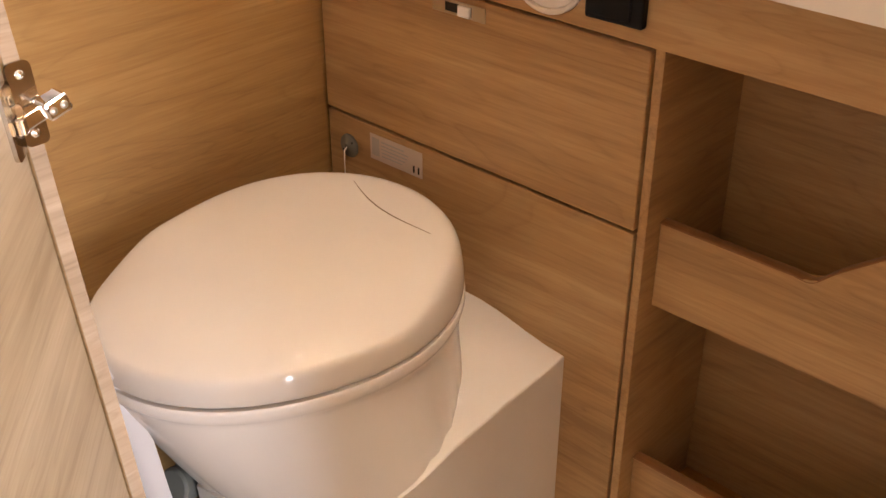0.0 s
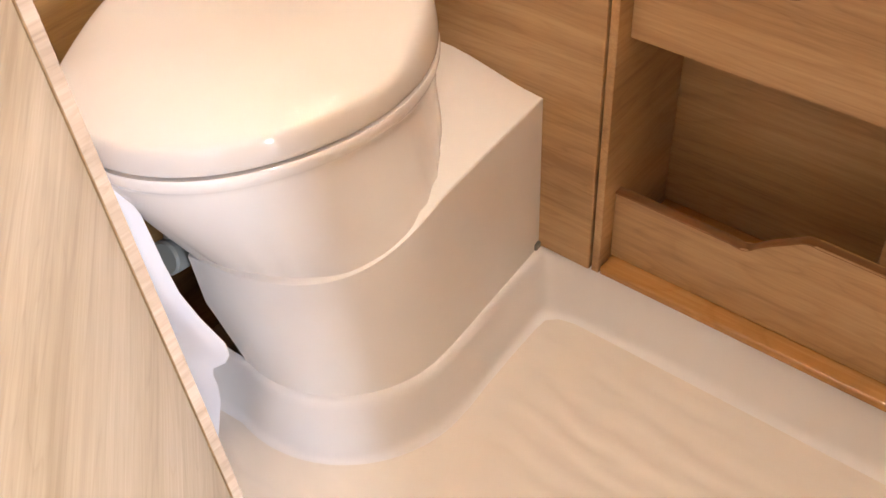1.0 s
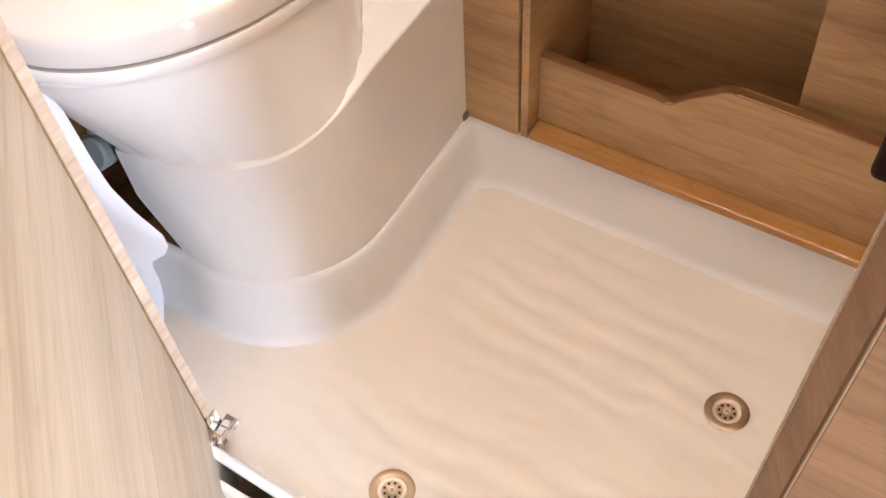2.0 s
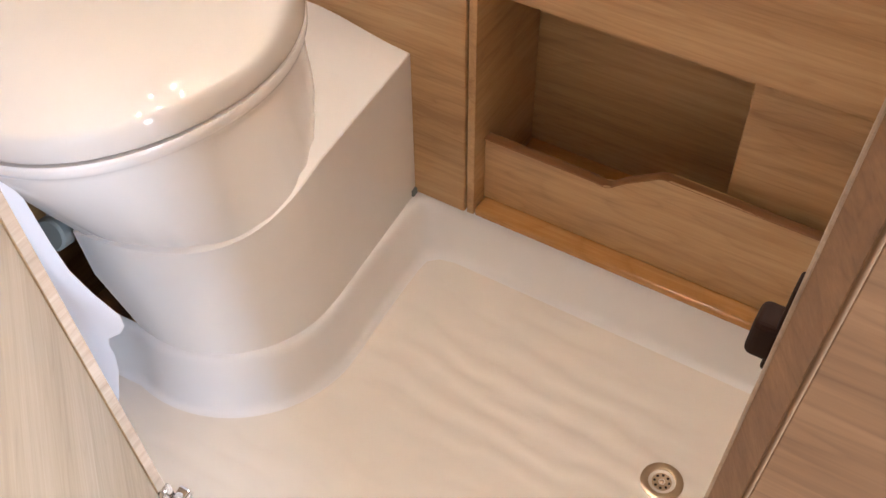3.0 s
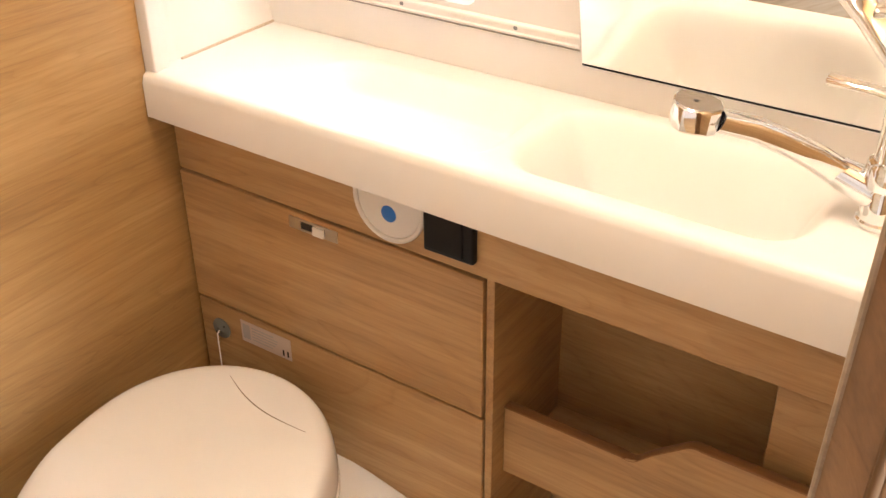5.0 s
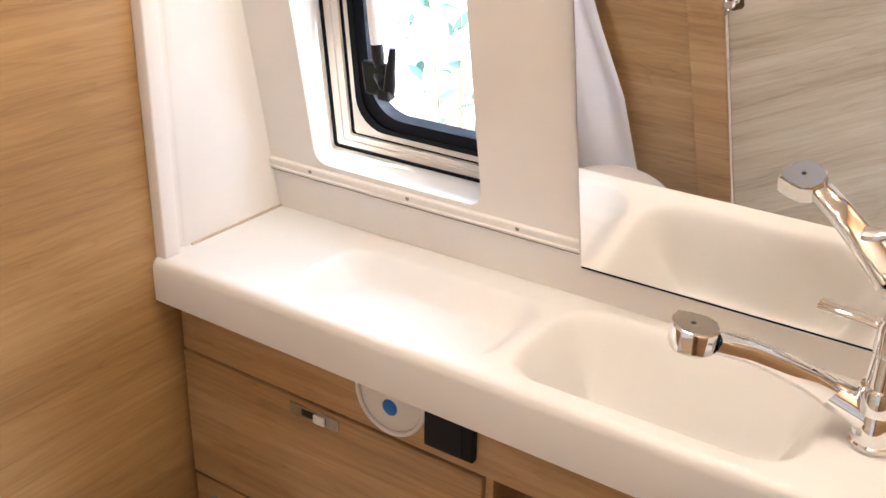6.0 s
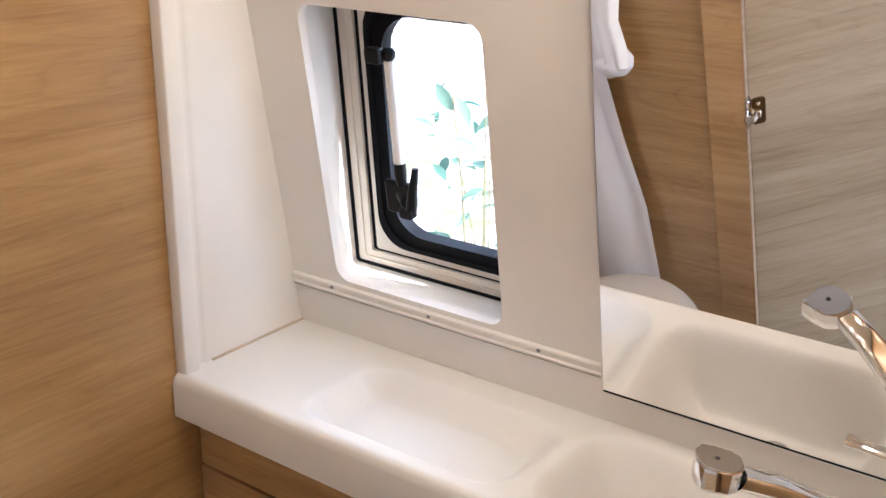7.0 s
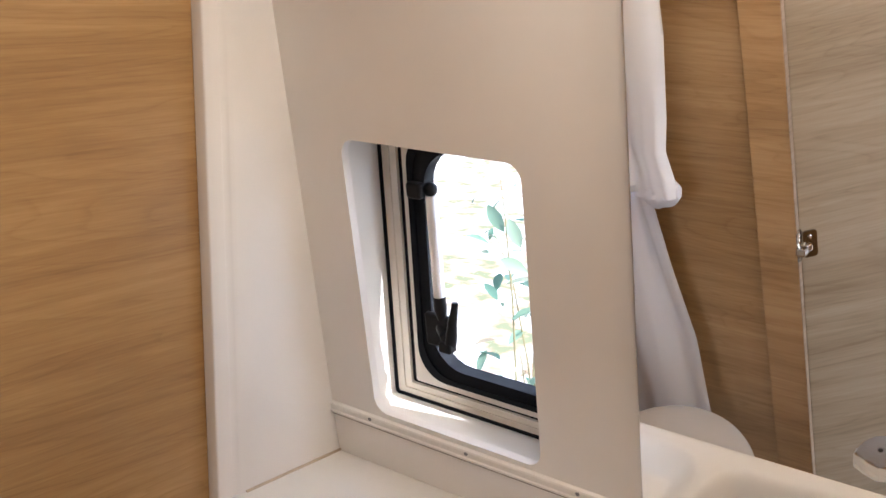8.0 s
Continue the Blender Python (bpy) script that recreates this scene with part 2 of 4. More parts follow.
def tube(bm, pts, radius, seg=12, flat=1.0, caps=True):
    """A round or flattened bar along points; radius may be a list."""
    pts = [Vector(p) for p in pts]
    rad = radius if isinstance(radius, (list, tuple)) else [radius] * len(pts)
    rings = []
    prev = None
    for i, p in enumerate(pts):
        d = (pts[min(i + 1, len(pts) - 1)] - pts[max(i - 1, 0)]).normalized()
        up = Vector((0, 0, 1)) if abs(d.z) < 0.95 else Vector((0, 1, 0))
        s = d.cross(up).normalized() if prev is None else (prev - d * prev.dot(d)).normalized()
        prev = s
        u = s.cross(d).normalized()
        rings.append([p + (s * math.cos(a) + u * math.sin(a) * flat) * rad[i] for a in (2 * math.pi * k / seg for k in range(seg))])
    ring_loft(bm, rings, caps, caps)
    return rings


def lathe(bm, profile, seg=32, m=None, cap_start=True, cap_end=True):
    rings = []
    for r, z in profile:
        ring = [Vector((r * math.cos(2 * math.pi * k / seg), r * math.sin(2 * math.pi * k / seg), z)) for k in range(seg)]
        rings.append([m @ p for p in ring] if m is not None else ring)
    ring_loft(bm, rings, cap_start, cap_end)


def prism(bm, outline, d0, d1, place):
    """A plate from a 2D outline between two depths; place(u, v, d) gives the point."""
    ring_loft(bm, [[place(u, v, d0) for u, v in outline], [place(u, v, d1) for u, v in outline]])


def rounded(u0, u1, v0, v1, r, seg=6):
    pts = []
    for cu, cv, a0 in ((u1 - r, v1 - r, 0), (u0 + r, v1 - r, 90), (u0 + r, v0 + r, 180), (u1 - r, v0 + r, 270)):
        for k in range(seg + 1):
            a = radians(a0 + 90 * k / seg)
            pts.append((cu + r * math.cos(a), cv + r * math.sin(a)))
    return pts


def ring_plate(bm, outer, inner, d0, d1, place):
    """A frame between two outlines of equal point count, with depth."""
    n = len(outer)
    o0, o1 = [bm.verts.new(place(u, v, d0)) for u, v in outer], [bm.verts.new(place(u, v, d1)) for u, v in outer]
    i0, i1 = [bm.verts.new(place(u, v, d0)) for u, v in inner], [bm.verts.new(place(u, v, d1)) for u, v in inner]
    for a in range(n):
        b = (a + 1) % n
        for q in ((o0[a], o0[b], o1[b], o1[a]), (i0[b], i0[a], i1[a], i1[b]), (o0[b], o0[a], i0[a], i0[b]), (o1[a], o1[b], i1[b], i1[a])):
            bm.faces.new(q)


def smooth(e0, e1, x):
    f = min(1, max(0, (x - e0) / (e1 - e0)))
    return f * f * (3 - 2 * f)


# ---- the room ----
LEAN = math.atan(0.18)
WALL = Matrix.Translation((0, 0.215, 0.921)) @ Matrix(((1, 0, 0, 0), (0, -math.sin(LEAN), math.cos(LEAN), 0), (0, math.cos(LEAN), math.sin(LEAN), 0), (0, 0, 0, 1)))


def on_wall(u, v, w):
    return WALL @ Vector((u, v, w))


def on_win(u, v, d):
    return on_wall(u, v, 0.050 + 0.062 * (v - 0.088) + d)


# the door side of the partition leans outwards a little
SHEAR = Matrix.Identity(4)
SHEAR[0][2], SHEAR[1][2] = -0.028, -0.06
LEANX = Matrix.Translation((0.4080, -0.533, 0.05)) @ SHEAR @ Matrix.Translation((-0.456, 0.5658, -0.05))


def setting(name, bm, material, label, category, **k):
    return tagged(part(name, bm, material, **k), label, category, kind="structure")


RIGHT = 1.06
CEIL = 1.97
# wood wall beside the toilet, and the plain walls that close the place
bm = bmesh.new()
prism(bm, [(-0.72, -0.1), (0.25, -0.1), (0.25, 0.905), (-0.0285, 0.905), (-0.0285, CEIL), (-0.72, CEIL)], -0.03, 0.0, lambda u, v, d: Vector((d, u, v)))
setting("wall_left", bm, wood_wall_dimmed, "oak laminate bathroom wall with horizontal grain", "wall")
setting("wall_left_outer", boxed((-0.06, -0.72, -0.1), (-0.031, 0.27, CEIL)), white_panel, "plain white outer wall layer", "wall")
setting("wall_right", boxed((RIGHT, -0.572, -0.1), (RIGHT + 0.03, 0.27, CEIL)), wood_y, "oak laminate wall closing the bathroom", "wall")
setting("ceiling", boxed((-0.7, -3.2, CEIL), (3.0, 0.06, CEIL + 0.04)), white_panel, "plain white caravan ceiling", "ceiling")
setting("floor", boxed((-0.7, -3.2, -0.14), (3.0, 0.27, -0.10)), wood_x, "wood-look caravan floor", "floor")
setting("wall_far", boxed((-0.7, -3.25, -0.1), (3.0, -3.2, CEIL)), white_panel, "plain white wall closing the cabin", "wall")
setting("wall_cabin_left", boxed((-0.75, -3.2, -0.1), (-0.7, -0.60, CEIL)), white_panel, "plain white cabin wall", "wall")
setting("wall_cabin_front", boxed((RIGHT + 0.032, -0.60, -0.1), (3.0, -0.572, CEIL)), wood_x, "oak cabin partition beside the doorway", "wall")
# unseen cabin wall with an opening added for the fill lamp
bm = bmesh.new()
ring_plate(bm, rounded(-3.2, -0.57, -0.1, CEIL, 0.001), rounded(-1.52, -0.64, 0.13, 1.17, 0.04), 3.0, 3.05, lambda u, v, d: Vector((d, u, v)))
setting("wall_cabin_right", bm, white_panel, "plain white unseen cabin wall with an opening added for light", "wall")
# unseen sheet added to keep the sun out of the cabin opening
setting("awning", boxed((3.06, -3.2, CEIL), (5.4, 0.3, CEIL + 0.03)), white_panel, "plain white unseen sun blocker over the cabin opening", "awning")
setting("wall_rear_lower", boxed((-0.06, 0.232, -0.1), (RIGHT + 0.03, 0.27, 0.93)), white_panel, "plain white rear wall behind the cabinet", "wall")
# front partition with the doorway
setting("wall_front_left", boxed((-0.7, -0.625, -0.1), (0.400, -0.5885, CEIL), 0.0, 1, LEANX), wood_x, "oak partition beside the bathroom doorway", "wall")
setting("wall_front_top", boxed((0.30, -0.64, 1.90), (1.02, -0.578, CEIL)), wood_x, "oak header over the bathroom doorway", "wall")
jamb = thing("door_jamb", (1.02, -0.59, 0.0), "oak door jamb with a rounded light bead", "door jamb", kind="structure")
JAMB = Matrix.Identity(4)
JAMB[0][2], JAMB[0][3], JAMB[1][2], JAMB[1][3] = 0.0472, -0.0425, -0.090, 0.081
bm = bmesh.new()
prism(bm, [(1.0037, -0.6320), (1.0165, -0.6525), (1.0190, -0.6525), (1.0190, -0.600), (1.006, -0.600)], -0.1, CEIL, lambda u, v, d: JAMB @ Vector((u, v, d)))
part("front_post", bm, jamb_wood, jamb)
# pale strip drawn along the edge in place of its highlight
bm = bmesh.new()
tube(bm, [JAMB @ Vector((1.0034, -0.6318, z)) for z in (-0.1, CEIL)], 0.0011, 8)
part("edge_strip", bm, edge_band_mat, jamb, "pale strip painted as the edge highlight", smooth=True)
bm = bmesh.new()
tube(bm, [JAMB @ Vector((1.0183, -0.6527, z)) for z in (-0.1, CEIL)], 0.0013, 12)
part("bead", bm, bead_mat, jamb, "light rounded bead", smooth=True)
part("panel", boxed((1.0191, -0.6530, -0.1), (RIGHT + 0.05, -0.600, CEIL), 0.001, 2, JAMB), jamb_wood_wide, jamb)
stop = thing("door_catch", (0.994, -0.61, 0.85), "dark brown plastic door catch on the jamb", "door catch")
part("housing", boxed((0.9915, -0.6235, 0.829), (1.0045, -0.608, 0.8535), 0.0036, 4, JAMB), brown_plastic, stop)
part("plate", boxed((1.0005, -0.6225, 0.8225), (1.0050, -0.609, 0.879), 0.0014, 3, JAMB), brown_plastic, stop)

# leaning white rear panel with its window opening
bm = bmesh.new()
outer = rounded(-0.03, RIGHT, -0.3, 1.09, 0.001)
inner = rounded(0.097, 0.3725, 0.0950, 0.4870, 0.022)
ring_plate(bm, outer, inner, -0.012, 0.0, on_wall)
setting("wall_back", bm, white_panel, "leaning white rear wall panel with a window opening", "wall", smooth=True)
bm = bmesh.new()
mouth, tail = rounded(0.0972, 0.3723, 0.0952, 0.4868, 0.0218), rounded(0.0825, 0.4400, 0.0915, 0.5150, 0.006)
ring_loft(bm, [[on_wall(u, v, -0.0123) for u, v in mouth], [on_win(u, v, -0.0045) for u, v in tail], [on_win(u - 0.006 if u < 0.2 else u + 0.006, v - 0.006 if v < 0.2 else v + 0.006, -0.004) for u, v in tail]], False, False)
setting("window_reveal", bm, white_abs, "white moulded window reveal", "window reveal", smooth=True)
# white moulded side panel over the worktop: proud border, shallow step, plain field
bm = bmesh.new()
profile = [(-0.029, 0.001), (-0.029, 0.0172), (-0.0280, 0.0190), (-0.0262, 0.0197), (-0.0065, 0.0197), (-0.0048, 0.0190), (-0.0038, 0.0175), (0.0030, 0.0085), (0.0050, 0.0076), (0.0110, 0.0078), (0.0135, 0.0092), (0.0165, 0.0102), (0.021, 0.0105), (0.30, 0.0105), (0.30, 0.001)]
lo = [Vector((x, y, 0.9232)) for y, x in profile]
hi = [Vector((x, y, CEIL)) for y, x in profile]
for p in lo:
    if p.y > 0.2:
        p.y = 0.222
for p in hi:
    if p.y > 0.02:
        p.y = max(0.024, 0.02)
ring_loft(bm, [lo, hi])
setting("side_panel_white", bm, white_panel, "white moulded side panel with a stepped border", "wall panel", smooth=True)
bm = bmesh.new()
tube(bm, [(0.0118, 0.024, 0.9235), (0.0118, 0.213, 0.9235)], 0.0022, 8)
tube(bm, [(0.012, 0.2105, 0.9235), (RIGHT, 0.2105, 0.9235)], 0.0025, 8)
setting("sealant_trim", bm, seal_mat, "beige silicone joint along the worktop", "trim", smooth=True)

# cover strip with screws under the window
strip = thing("cover_strip", on_wall(0.26, 0.085, -0.012), "white plastic cover strip with small screws", "trim strip")
bm = bmesh.new()
prof = [(0.070, -0.0122), (0.0715, -0.018), (0.075, -0.0195), (0.0765, -0.0172), (0.0840, -0.0172), (0.0848, -0.0185), (0.0868, -0.0175), (0.0876, -0.0122)]
ring_loft(bm, [[on_wall(u, v, w) for v, w in prof] for u in (0.012, 0.513)])
part("profile", bm, white_abs, strip, smooth=True, angle=30)
# thin grey bar painted as the shadow line below the cover strip
bm = bmesh.new()
ring_loft(bm, [[on_wall(u, v, w) for v, w in ((0.0672, -0.0122), (0.0672, -0.0150), (0.0698, -0.0168), (0.0698, -0.0122))] for u in (0.012, 0.513)])
part("strip_shadow", bm, strip_shadow_mat, strip, "grey bar painted as the shadow under the strip")
for u in (0.0875, 0.257, 0.4265):
    bm = bmesh.new()
    lathe(bm, [(0.0, 0.0012), (0.0012, 0.0012), (0.0014, 0.0004), (0.0026, 0.0008), (0.0030, 0.0)], 16, WALL @ Matrix.Translation((u, 0.0815, -0.0172)) @ Matrix.Rotation(math.pi, 4, "X"), False)
    part("screw", bm, screw_mat, strip, "small grey screw", smooth=True)

# ---- window ----


U1, V1 = 0.47, 0.523
window = thing("window_1", on_win(0.25, 0.3, 0.02), "hinged caravan window with cream frame and black seal", "window", kind="structure")


def win_ring(name, u0, v0, r0, u1, v1, r1, d0, d1, material, parent=window, label=""):
    bm = bmesh.new()
    ring_plate(bm, rounded(u0, U1 - u0 + 0.083, v0, V1 - v0 + 0.085, r0), rounded(u1, U1 - u1 + 0.083, v1, V1 - v1 + 0.085, r1), d0, d1, on_win)
    return part(name, bm, material, parent, label, smooth=True)


win_ring("outer_seal", 0.0800, 0.0900, 0.004, 0.0870, 0.0955, 0.004, -0.004, 0.02, rubber, window, "thin black outer seal")
wframe = win_ring("frame", 0.0871, 0.0956, 0.004, 0.1120, 0.1140, 0.004, -0.002, 0.02, frame_mat)
win_ring("frame_lip", 0.0990, 0.1040, 0.004, 0.1010, 0.1056, 0.004, -0.0045, -0.0021, frame_mat, wframe)
win_ring("step", 0.1120, 0.1140, 0.004, 0.1195, 0.1180, 0.004, 0.003, 0.02, rubber, wframe, "black line between the frame steps")
win_ring("inner_frame", 0.1195, 0.1180, 0.004, 0.1310, 0.1295, 0.046, 0.001, 0.02, frame_mat, wframe)
seal = win_ring("pane_seal", 0.1305, 0.1290, 0.046, 0.1400, 0.1365, 0.050, -0.004, 0.018, rubber, window, "black rubber pane seal")
win_ring("seal_lip", 0.1403, 0.1368, 0.050, 0.1485, 0.1440, 0.052, -0.001, 0.018, rubber, seal)
win_ring("seal_edge", 0.1488, 0.1443, 0.052, 0.1580, 0.1525, 0.050, -0.003, 0.018, rubber, seal)
bm = bmesh.new()
prism(bm, rounded(0.145, U1 - 0.062, 0.140, V1 - 0.055, 0.04), 0.010, 0.014, on_win)
pane = part("pane", bm, glass_mat, window, "clear acrylic pane")
pane.visible_shadow = False
# stay with ball end
bm = bmesh.new()
tube(bm, [on_win(0.1845, 0.404, -0.020), on_win(0.1903, 0.262, -0.022)], 0.0078, 16)
stay_tube = part("stay", bm, stay_mat, window, "satin aluminium stay tube", smooth=True)
bm = bmesh.new()
lathe(bm, [(0.0, 0.0095), (0.005, 0.0082), (0.0085, 0.0048), (0.0096, 0.0), (0.0085, -0.0048), (0.005, -0.0082), (0.0, -0.0095)], 20, Matrix.Translation(on_win(0.1852, 0.4125, -0.022)), False, False)
part("ball_end", bm, black_plastic, stay_tube, "black ball end", smooth=True)
FACE = Matrix.Translation(on_win(0, 0, 0)) @ WALL.to_3x3().to_4x4()
part("bracket", boxed((0.158, 0.402, -0.014), (0.182, 0.423, 0.0), 0.004, 3, FACE), black_plastic, stay_tube, "black stay bracket")
bm = bmesh.new()
tube(bm, [on_win(0.1900, 0.268, -0.022), on_win(0.1906, 0.252, -0.022), on_win(0.1908, 0.236, -0.020)], [0.0084, 0.0088, 0.0065], 16)
part("lower_socket", bm, black_plastic, stay_tube, smooth=True)
# latch
latch = part("latch", boxed((0.163, 0.194, -0.011), (0.204, 0.241, 0.0), 0.004, 3, FACE), black_plastic, window, "black plastic window latch")
bm = bmesh.new()
tube(bm, [on_win(0.186, 0.222, -0.016), on_win(0.200, 0.211, -0.024), on_win(0.2105, 0.206, -0.030), on_win(0.2150, 0.220, -0.032), on_win(0.2175, 0.240, -0.032), on_win(0.2210, 0.258, -0.031), on_win(0.2222, 0.269, -0.030)], [0.0080, 0.0085, 0.0088, 0.0080, 0.0066, 0.0052, 0.0044], 14, 0.8)
part("lever", bm, black_plastic, latch, smooth=True)
bm = bmesh.new()
tube(bm, [on_win(0.182, 0.226, -0.012), on_win(0.200, 0.217, -0.024)], [0.011, 0.0095], 14)
part("hub", bm, black_plastic, latch, smooth=True)
part("striker", boxed((0.196, 0.197, -0.026), (0.216, 0.212, -0.010), 0.003, 3, FACE), black_plastic, latch)
for u, v in ((0.1675, 0.2345), (0.1675, 0.2020), (0.2045, 0.2030)):
    bm = bmesh.new()
    lathe(bm, [(0.0, 0.0016), (0.0022, 0.0014), (0.0032, 0.0)], 12, Matrix.Translation(on_win(u, v, -0.0115 if u < 0.2 else -0.0265)) @ WALL.to_3x3().to_4x4() @ Matrix.Rotation(math.pi, 4, "X"), False)
    part("screw", bm, aluminium, latch, "bright screw head", smooth=True)

# ---- vanity ----
# the fronts rise a few millimetres towards the wall
TILT = Matrix.Identity(4)
TILT[2][0], TILT[2][3] = -0.012, 0.006
vanity = thing("vanity_cabinet", (0.5, 0.1, 0.105), "oak laminate vanity cabinet with open shelves", "cabinet")
# corner gap beside the wall: its shade is painted as a dark strip
part("filler", boxed((0.0005, 0.010, 0.105), (0.0040, 0.018, 0.859), 0.0005), brown_plastic, vanity, "strip darkened for the shade in the corner gap")
part("top_fascia", boxed((0.0035, 0.001, 0.7665), (RIGHT - 0.001, 0.018, 0.860), 0.001, 2, TILT), wood_x, vanity)
drawer = part("drawer_front", boxed((0.0045, -0.0015, 0.5590), (0.5020, 0.018, 0.7630), 0.0018, 2, TILT), wood_x, vanity)
part("lower_front", boxed((0.0045, -0.0005, 0.106), (0.5025, 0.018, 0.5545), 0.0018, 2, TILT), wood_x, vanity)
# dark sheet that paints the shade in the gaps between the fronts
part("gap_backing", boxed((0.0045, 0.0205, 0.106), (0.5030, 0.026, 0.80)), dark_gap, vanity)
part("side_panel", boxed((0.5055, 0.0015, 0.106), (0.5165, 0.1755, 0.768), 0.001), wood_y, vanity)
part("back_panel", boxed((0.5036, 0.1757, 0.106), (RIGHT - 0.001, 0.183, 0.857)), wood_x, vanity)
part("inner_box", boxed((0.836, 0.062, 0.1195), (RIGHT - 0.001, 0.1745, 0.857), 0.0015), wood_x, vanity)


def rail(z0, zl, zr):
    """Shelf rail whose top edge steps up in a soft wave."""
    pts = [(0.517, z0), (RIGHT - 0.001, z0), (RIGHT - 0.001, zr)]
    x0, x1 = 0.676, 0.776
    for k in range(25):
        f = k / 24
        g = smooth(0, 1, f)
        wave = zl + (zr - zl) * (1 - g) - 0.006 * math.exp(-((f - 0.80) / 0.14) ** 2) + 0.004 * math.exp(-((f - 0.12) / 0.14) ** 2)
        pts.append((x1 + (x0 - x1) * f, wave))
    pts.append((0.517, zl))
    bm = bmesh.new()
    prism(bm, pts, 0.028, 0.043, lambda u, v, d: Vector((u, d, v)))
    es = [e for e in bm.edges if abs(e.verts[0].co.y - e.verts[1].co.y) < 1e-6]
    bmesh.ops.bevel(bm, geom=es, offset=0.0018, segments=2, affect="EDGES")
    ob = part("shelf_rail", bm, wood_x, vanity)
    bm = bmesh.new()
    sec = [(0.0276, -0.0010), (0.0282, 0.0004), (0.0300, 0.0011), (0.0410, 0.0011), (0.0428, 0.0004), (0.0434, -0.0010)]
    ring_loft(bm, [[Vector((u, y, v + z)) for y, z in sec] for u, v in pts[2:]])
    part("edge_strip", bm, rail_edge_mat, ob, "orange-brown edge strip, darkened for its shade", smooth=True)
    return ob


rail(0.456, 0.564, 0.616)
rail(0.1195, 0.2285, 0.273)
part("shelf_board", boxed((0.518, 0.0435, 0.455), (0.8355, 0.1745, 0.468)), wood_x, vanity)
part("bottom_board", boxed((0.518, 0.001, 0.106), (RIGHT - 0.001, 0.1745, 0.119), 0.003), edge_mat, vanity, "varnished honey-coloured edge board")

# worktop with two moulded basins
def basin(x, y, x0, x1, y0, y1, soft, depth, r=0.03):
    dx = max(x0 + r - x, x - x1 + r, 0)
    dy = max(y0 + r - y, y - y1 + r, 0)
    inside = r - math.hypot(dx, dy) if dx or dy else r + min(x - x0 - r, x1 - r - x, y - y0 - r, y1 - r - y)
    return depth * smooth(0, soft, inside)


bm = bmesh.new()
NX, NY = 300, 84
Y0, Y1 = -0.038, 0.222
rows = []
for j in range(NY + 1):
    y = Y0 + (Y1 - Y0) * j / NY
    row = []
    for i in range(NX + 1):
        x = (RIGHT - 0.003) * i / NX + 0.002
        z = 0.9225 - basin(x, y, 0.185, 0.503, -0.014, 0.162, 0.044, 0.031, 0.050) - basin(x, y, 0.512, 0.85, -0.010, 0.186, 0.068, 0.100, 0.055)
        e = y - Y0
        if e < 0.014:
            z -= 0.014 - math.sqrt(max(0, 0.014 ** 2 - (0.014 - e) ** 2))
        row.append(bm.verts.new((x, y, z)))
    rows.append(row)
patches = {"basin": [], "soap_tray": []}
for j, (a, b) in enumerate(zip(rows, rows[1:])):
    for i in range(NX):
        f = bm.faces.new((a[i], a[i + 1], b[i + 1], b[i]))
        if 6 <= j < 78:
            x = (RIGHT - 0.003) * (i + 0.5) / NX
            if 0.508 < x < 0.865:
                patches["basin"].append(f)
            elif 0.155 < x < 0.500:
                patches["soap_tray"].append(f)
low = [bm.verts.new((v.co.x, Y0, 0.8615 - 0.0140 * v.co.x)) for v in rows[0]]
back = [bm.verts.new((v.co.x, 0.0, 0.8615 - 0.0140 * v.co.x)) for v in rows[0]]
for i in range(NX):
    bm.faces.new((low[i], low[i + 1], rows[0][i + 1], rows[0][i]))
    bm.faces.new((back[i], back[i + 1], low[i + 1], low[i]))
left = [r[0] for r in rows]
bm.faces.new([low[0]] + left + [back[0]])
worktop = thing("washbasin_worktop", (0.5, 0.09, 0.857), "white moulded worktop with a shallow tray and washbasin", "washbasin")
def cut(bm, faces):
    """Moves faces into a mesh of their own."""
    out, seen = bmesh.new(), {}
    for f in faces:
        vs = []
        for v in f.verts:
            if v.index not in seen:
                seen[v.index] = out.verts.new(v.co)
            vs.append(seen[v.index])
        out.faces.new(vs)
    bmesh.ops.delete(bm, geom=faces, context="FACES")
    return out


bm.verts.index_update()
hollow = cut(bm, patches["basin"])
bm.verts.index_update()
dish = cut(bm, patches["soap_tray"])
part("top", bm, white_top, worktop, smooth=True, angle=60)
for name, mesh in (("basin", hollow), ("soap_tray", dish)):
    part(name, mesh, white_top, worktop, smooth=True, angle=60)
# tap
tap = thing("mixer_tap", (0.893, 0.085, 0.925), "polished chrome mixer tap with a long spout", "tap")
T = Matrix.Translation((0.893, 0.085, 0.925))
bm = bmesh.new()
lathe(bm, [(0.0225, 0.0), (0.0225, 0.004), (0.0205, 0.006), (0.020, 0.036), (0.0185, 0.038)], 32, T, True, False)
part("base", bm, chrome, tap, smooth=True)
bm = bmesh.new()
lathe(bm, [(0.0185, 0.037), (0.0215, 0.039), (0.022, 0.044), (0.022, 0.060), (0.0205, 0.064), (0.0165, 0.066)], 32, T, False, False)
part("collar", bm, chrome, tap, smooth=True)
bm = bmesh.new()
lathe(bm, [(0.0165, 0.065), (0.0155, 0.100), (0.0150, 0.1005), (0.0150, 0.102), (0.0160, 0.103), (0.0160, 0.128), (0.013, 0.135), (0.0, 0.137)], 32, T, False, False)
part("body", bm, chrome, tap, smooth=True)
bm = bmesh.new()
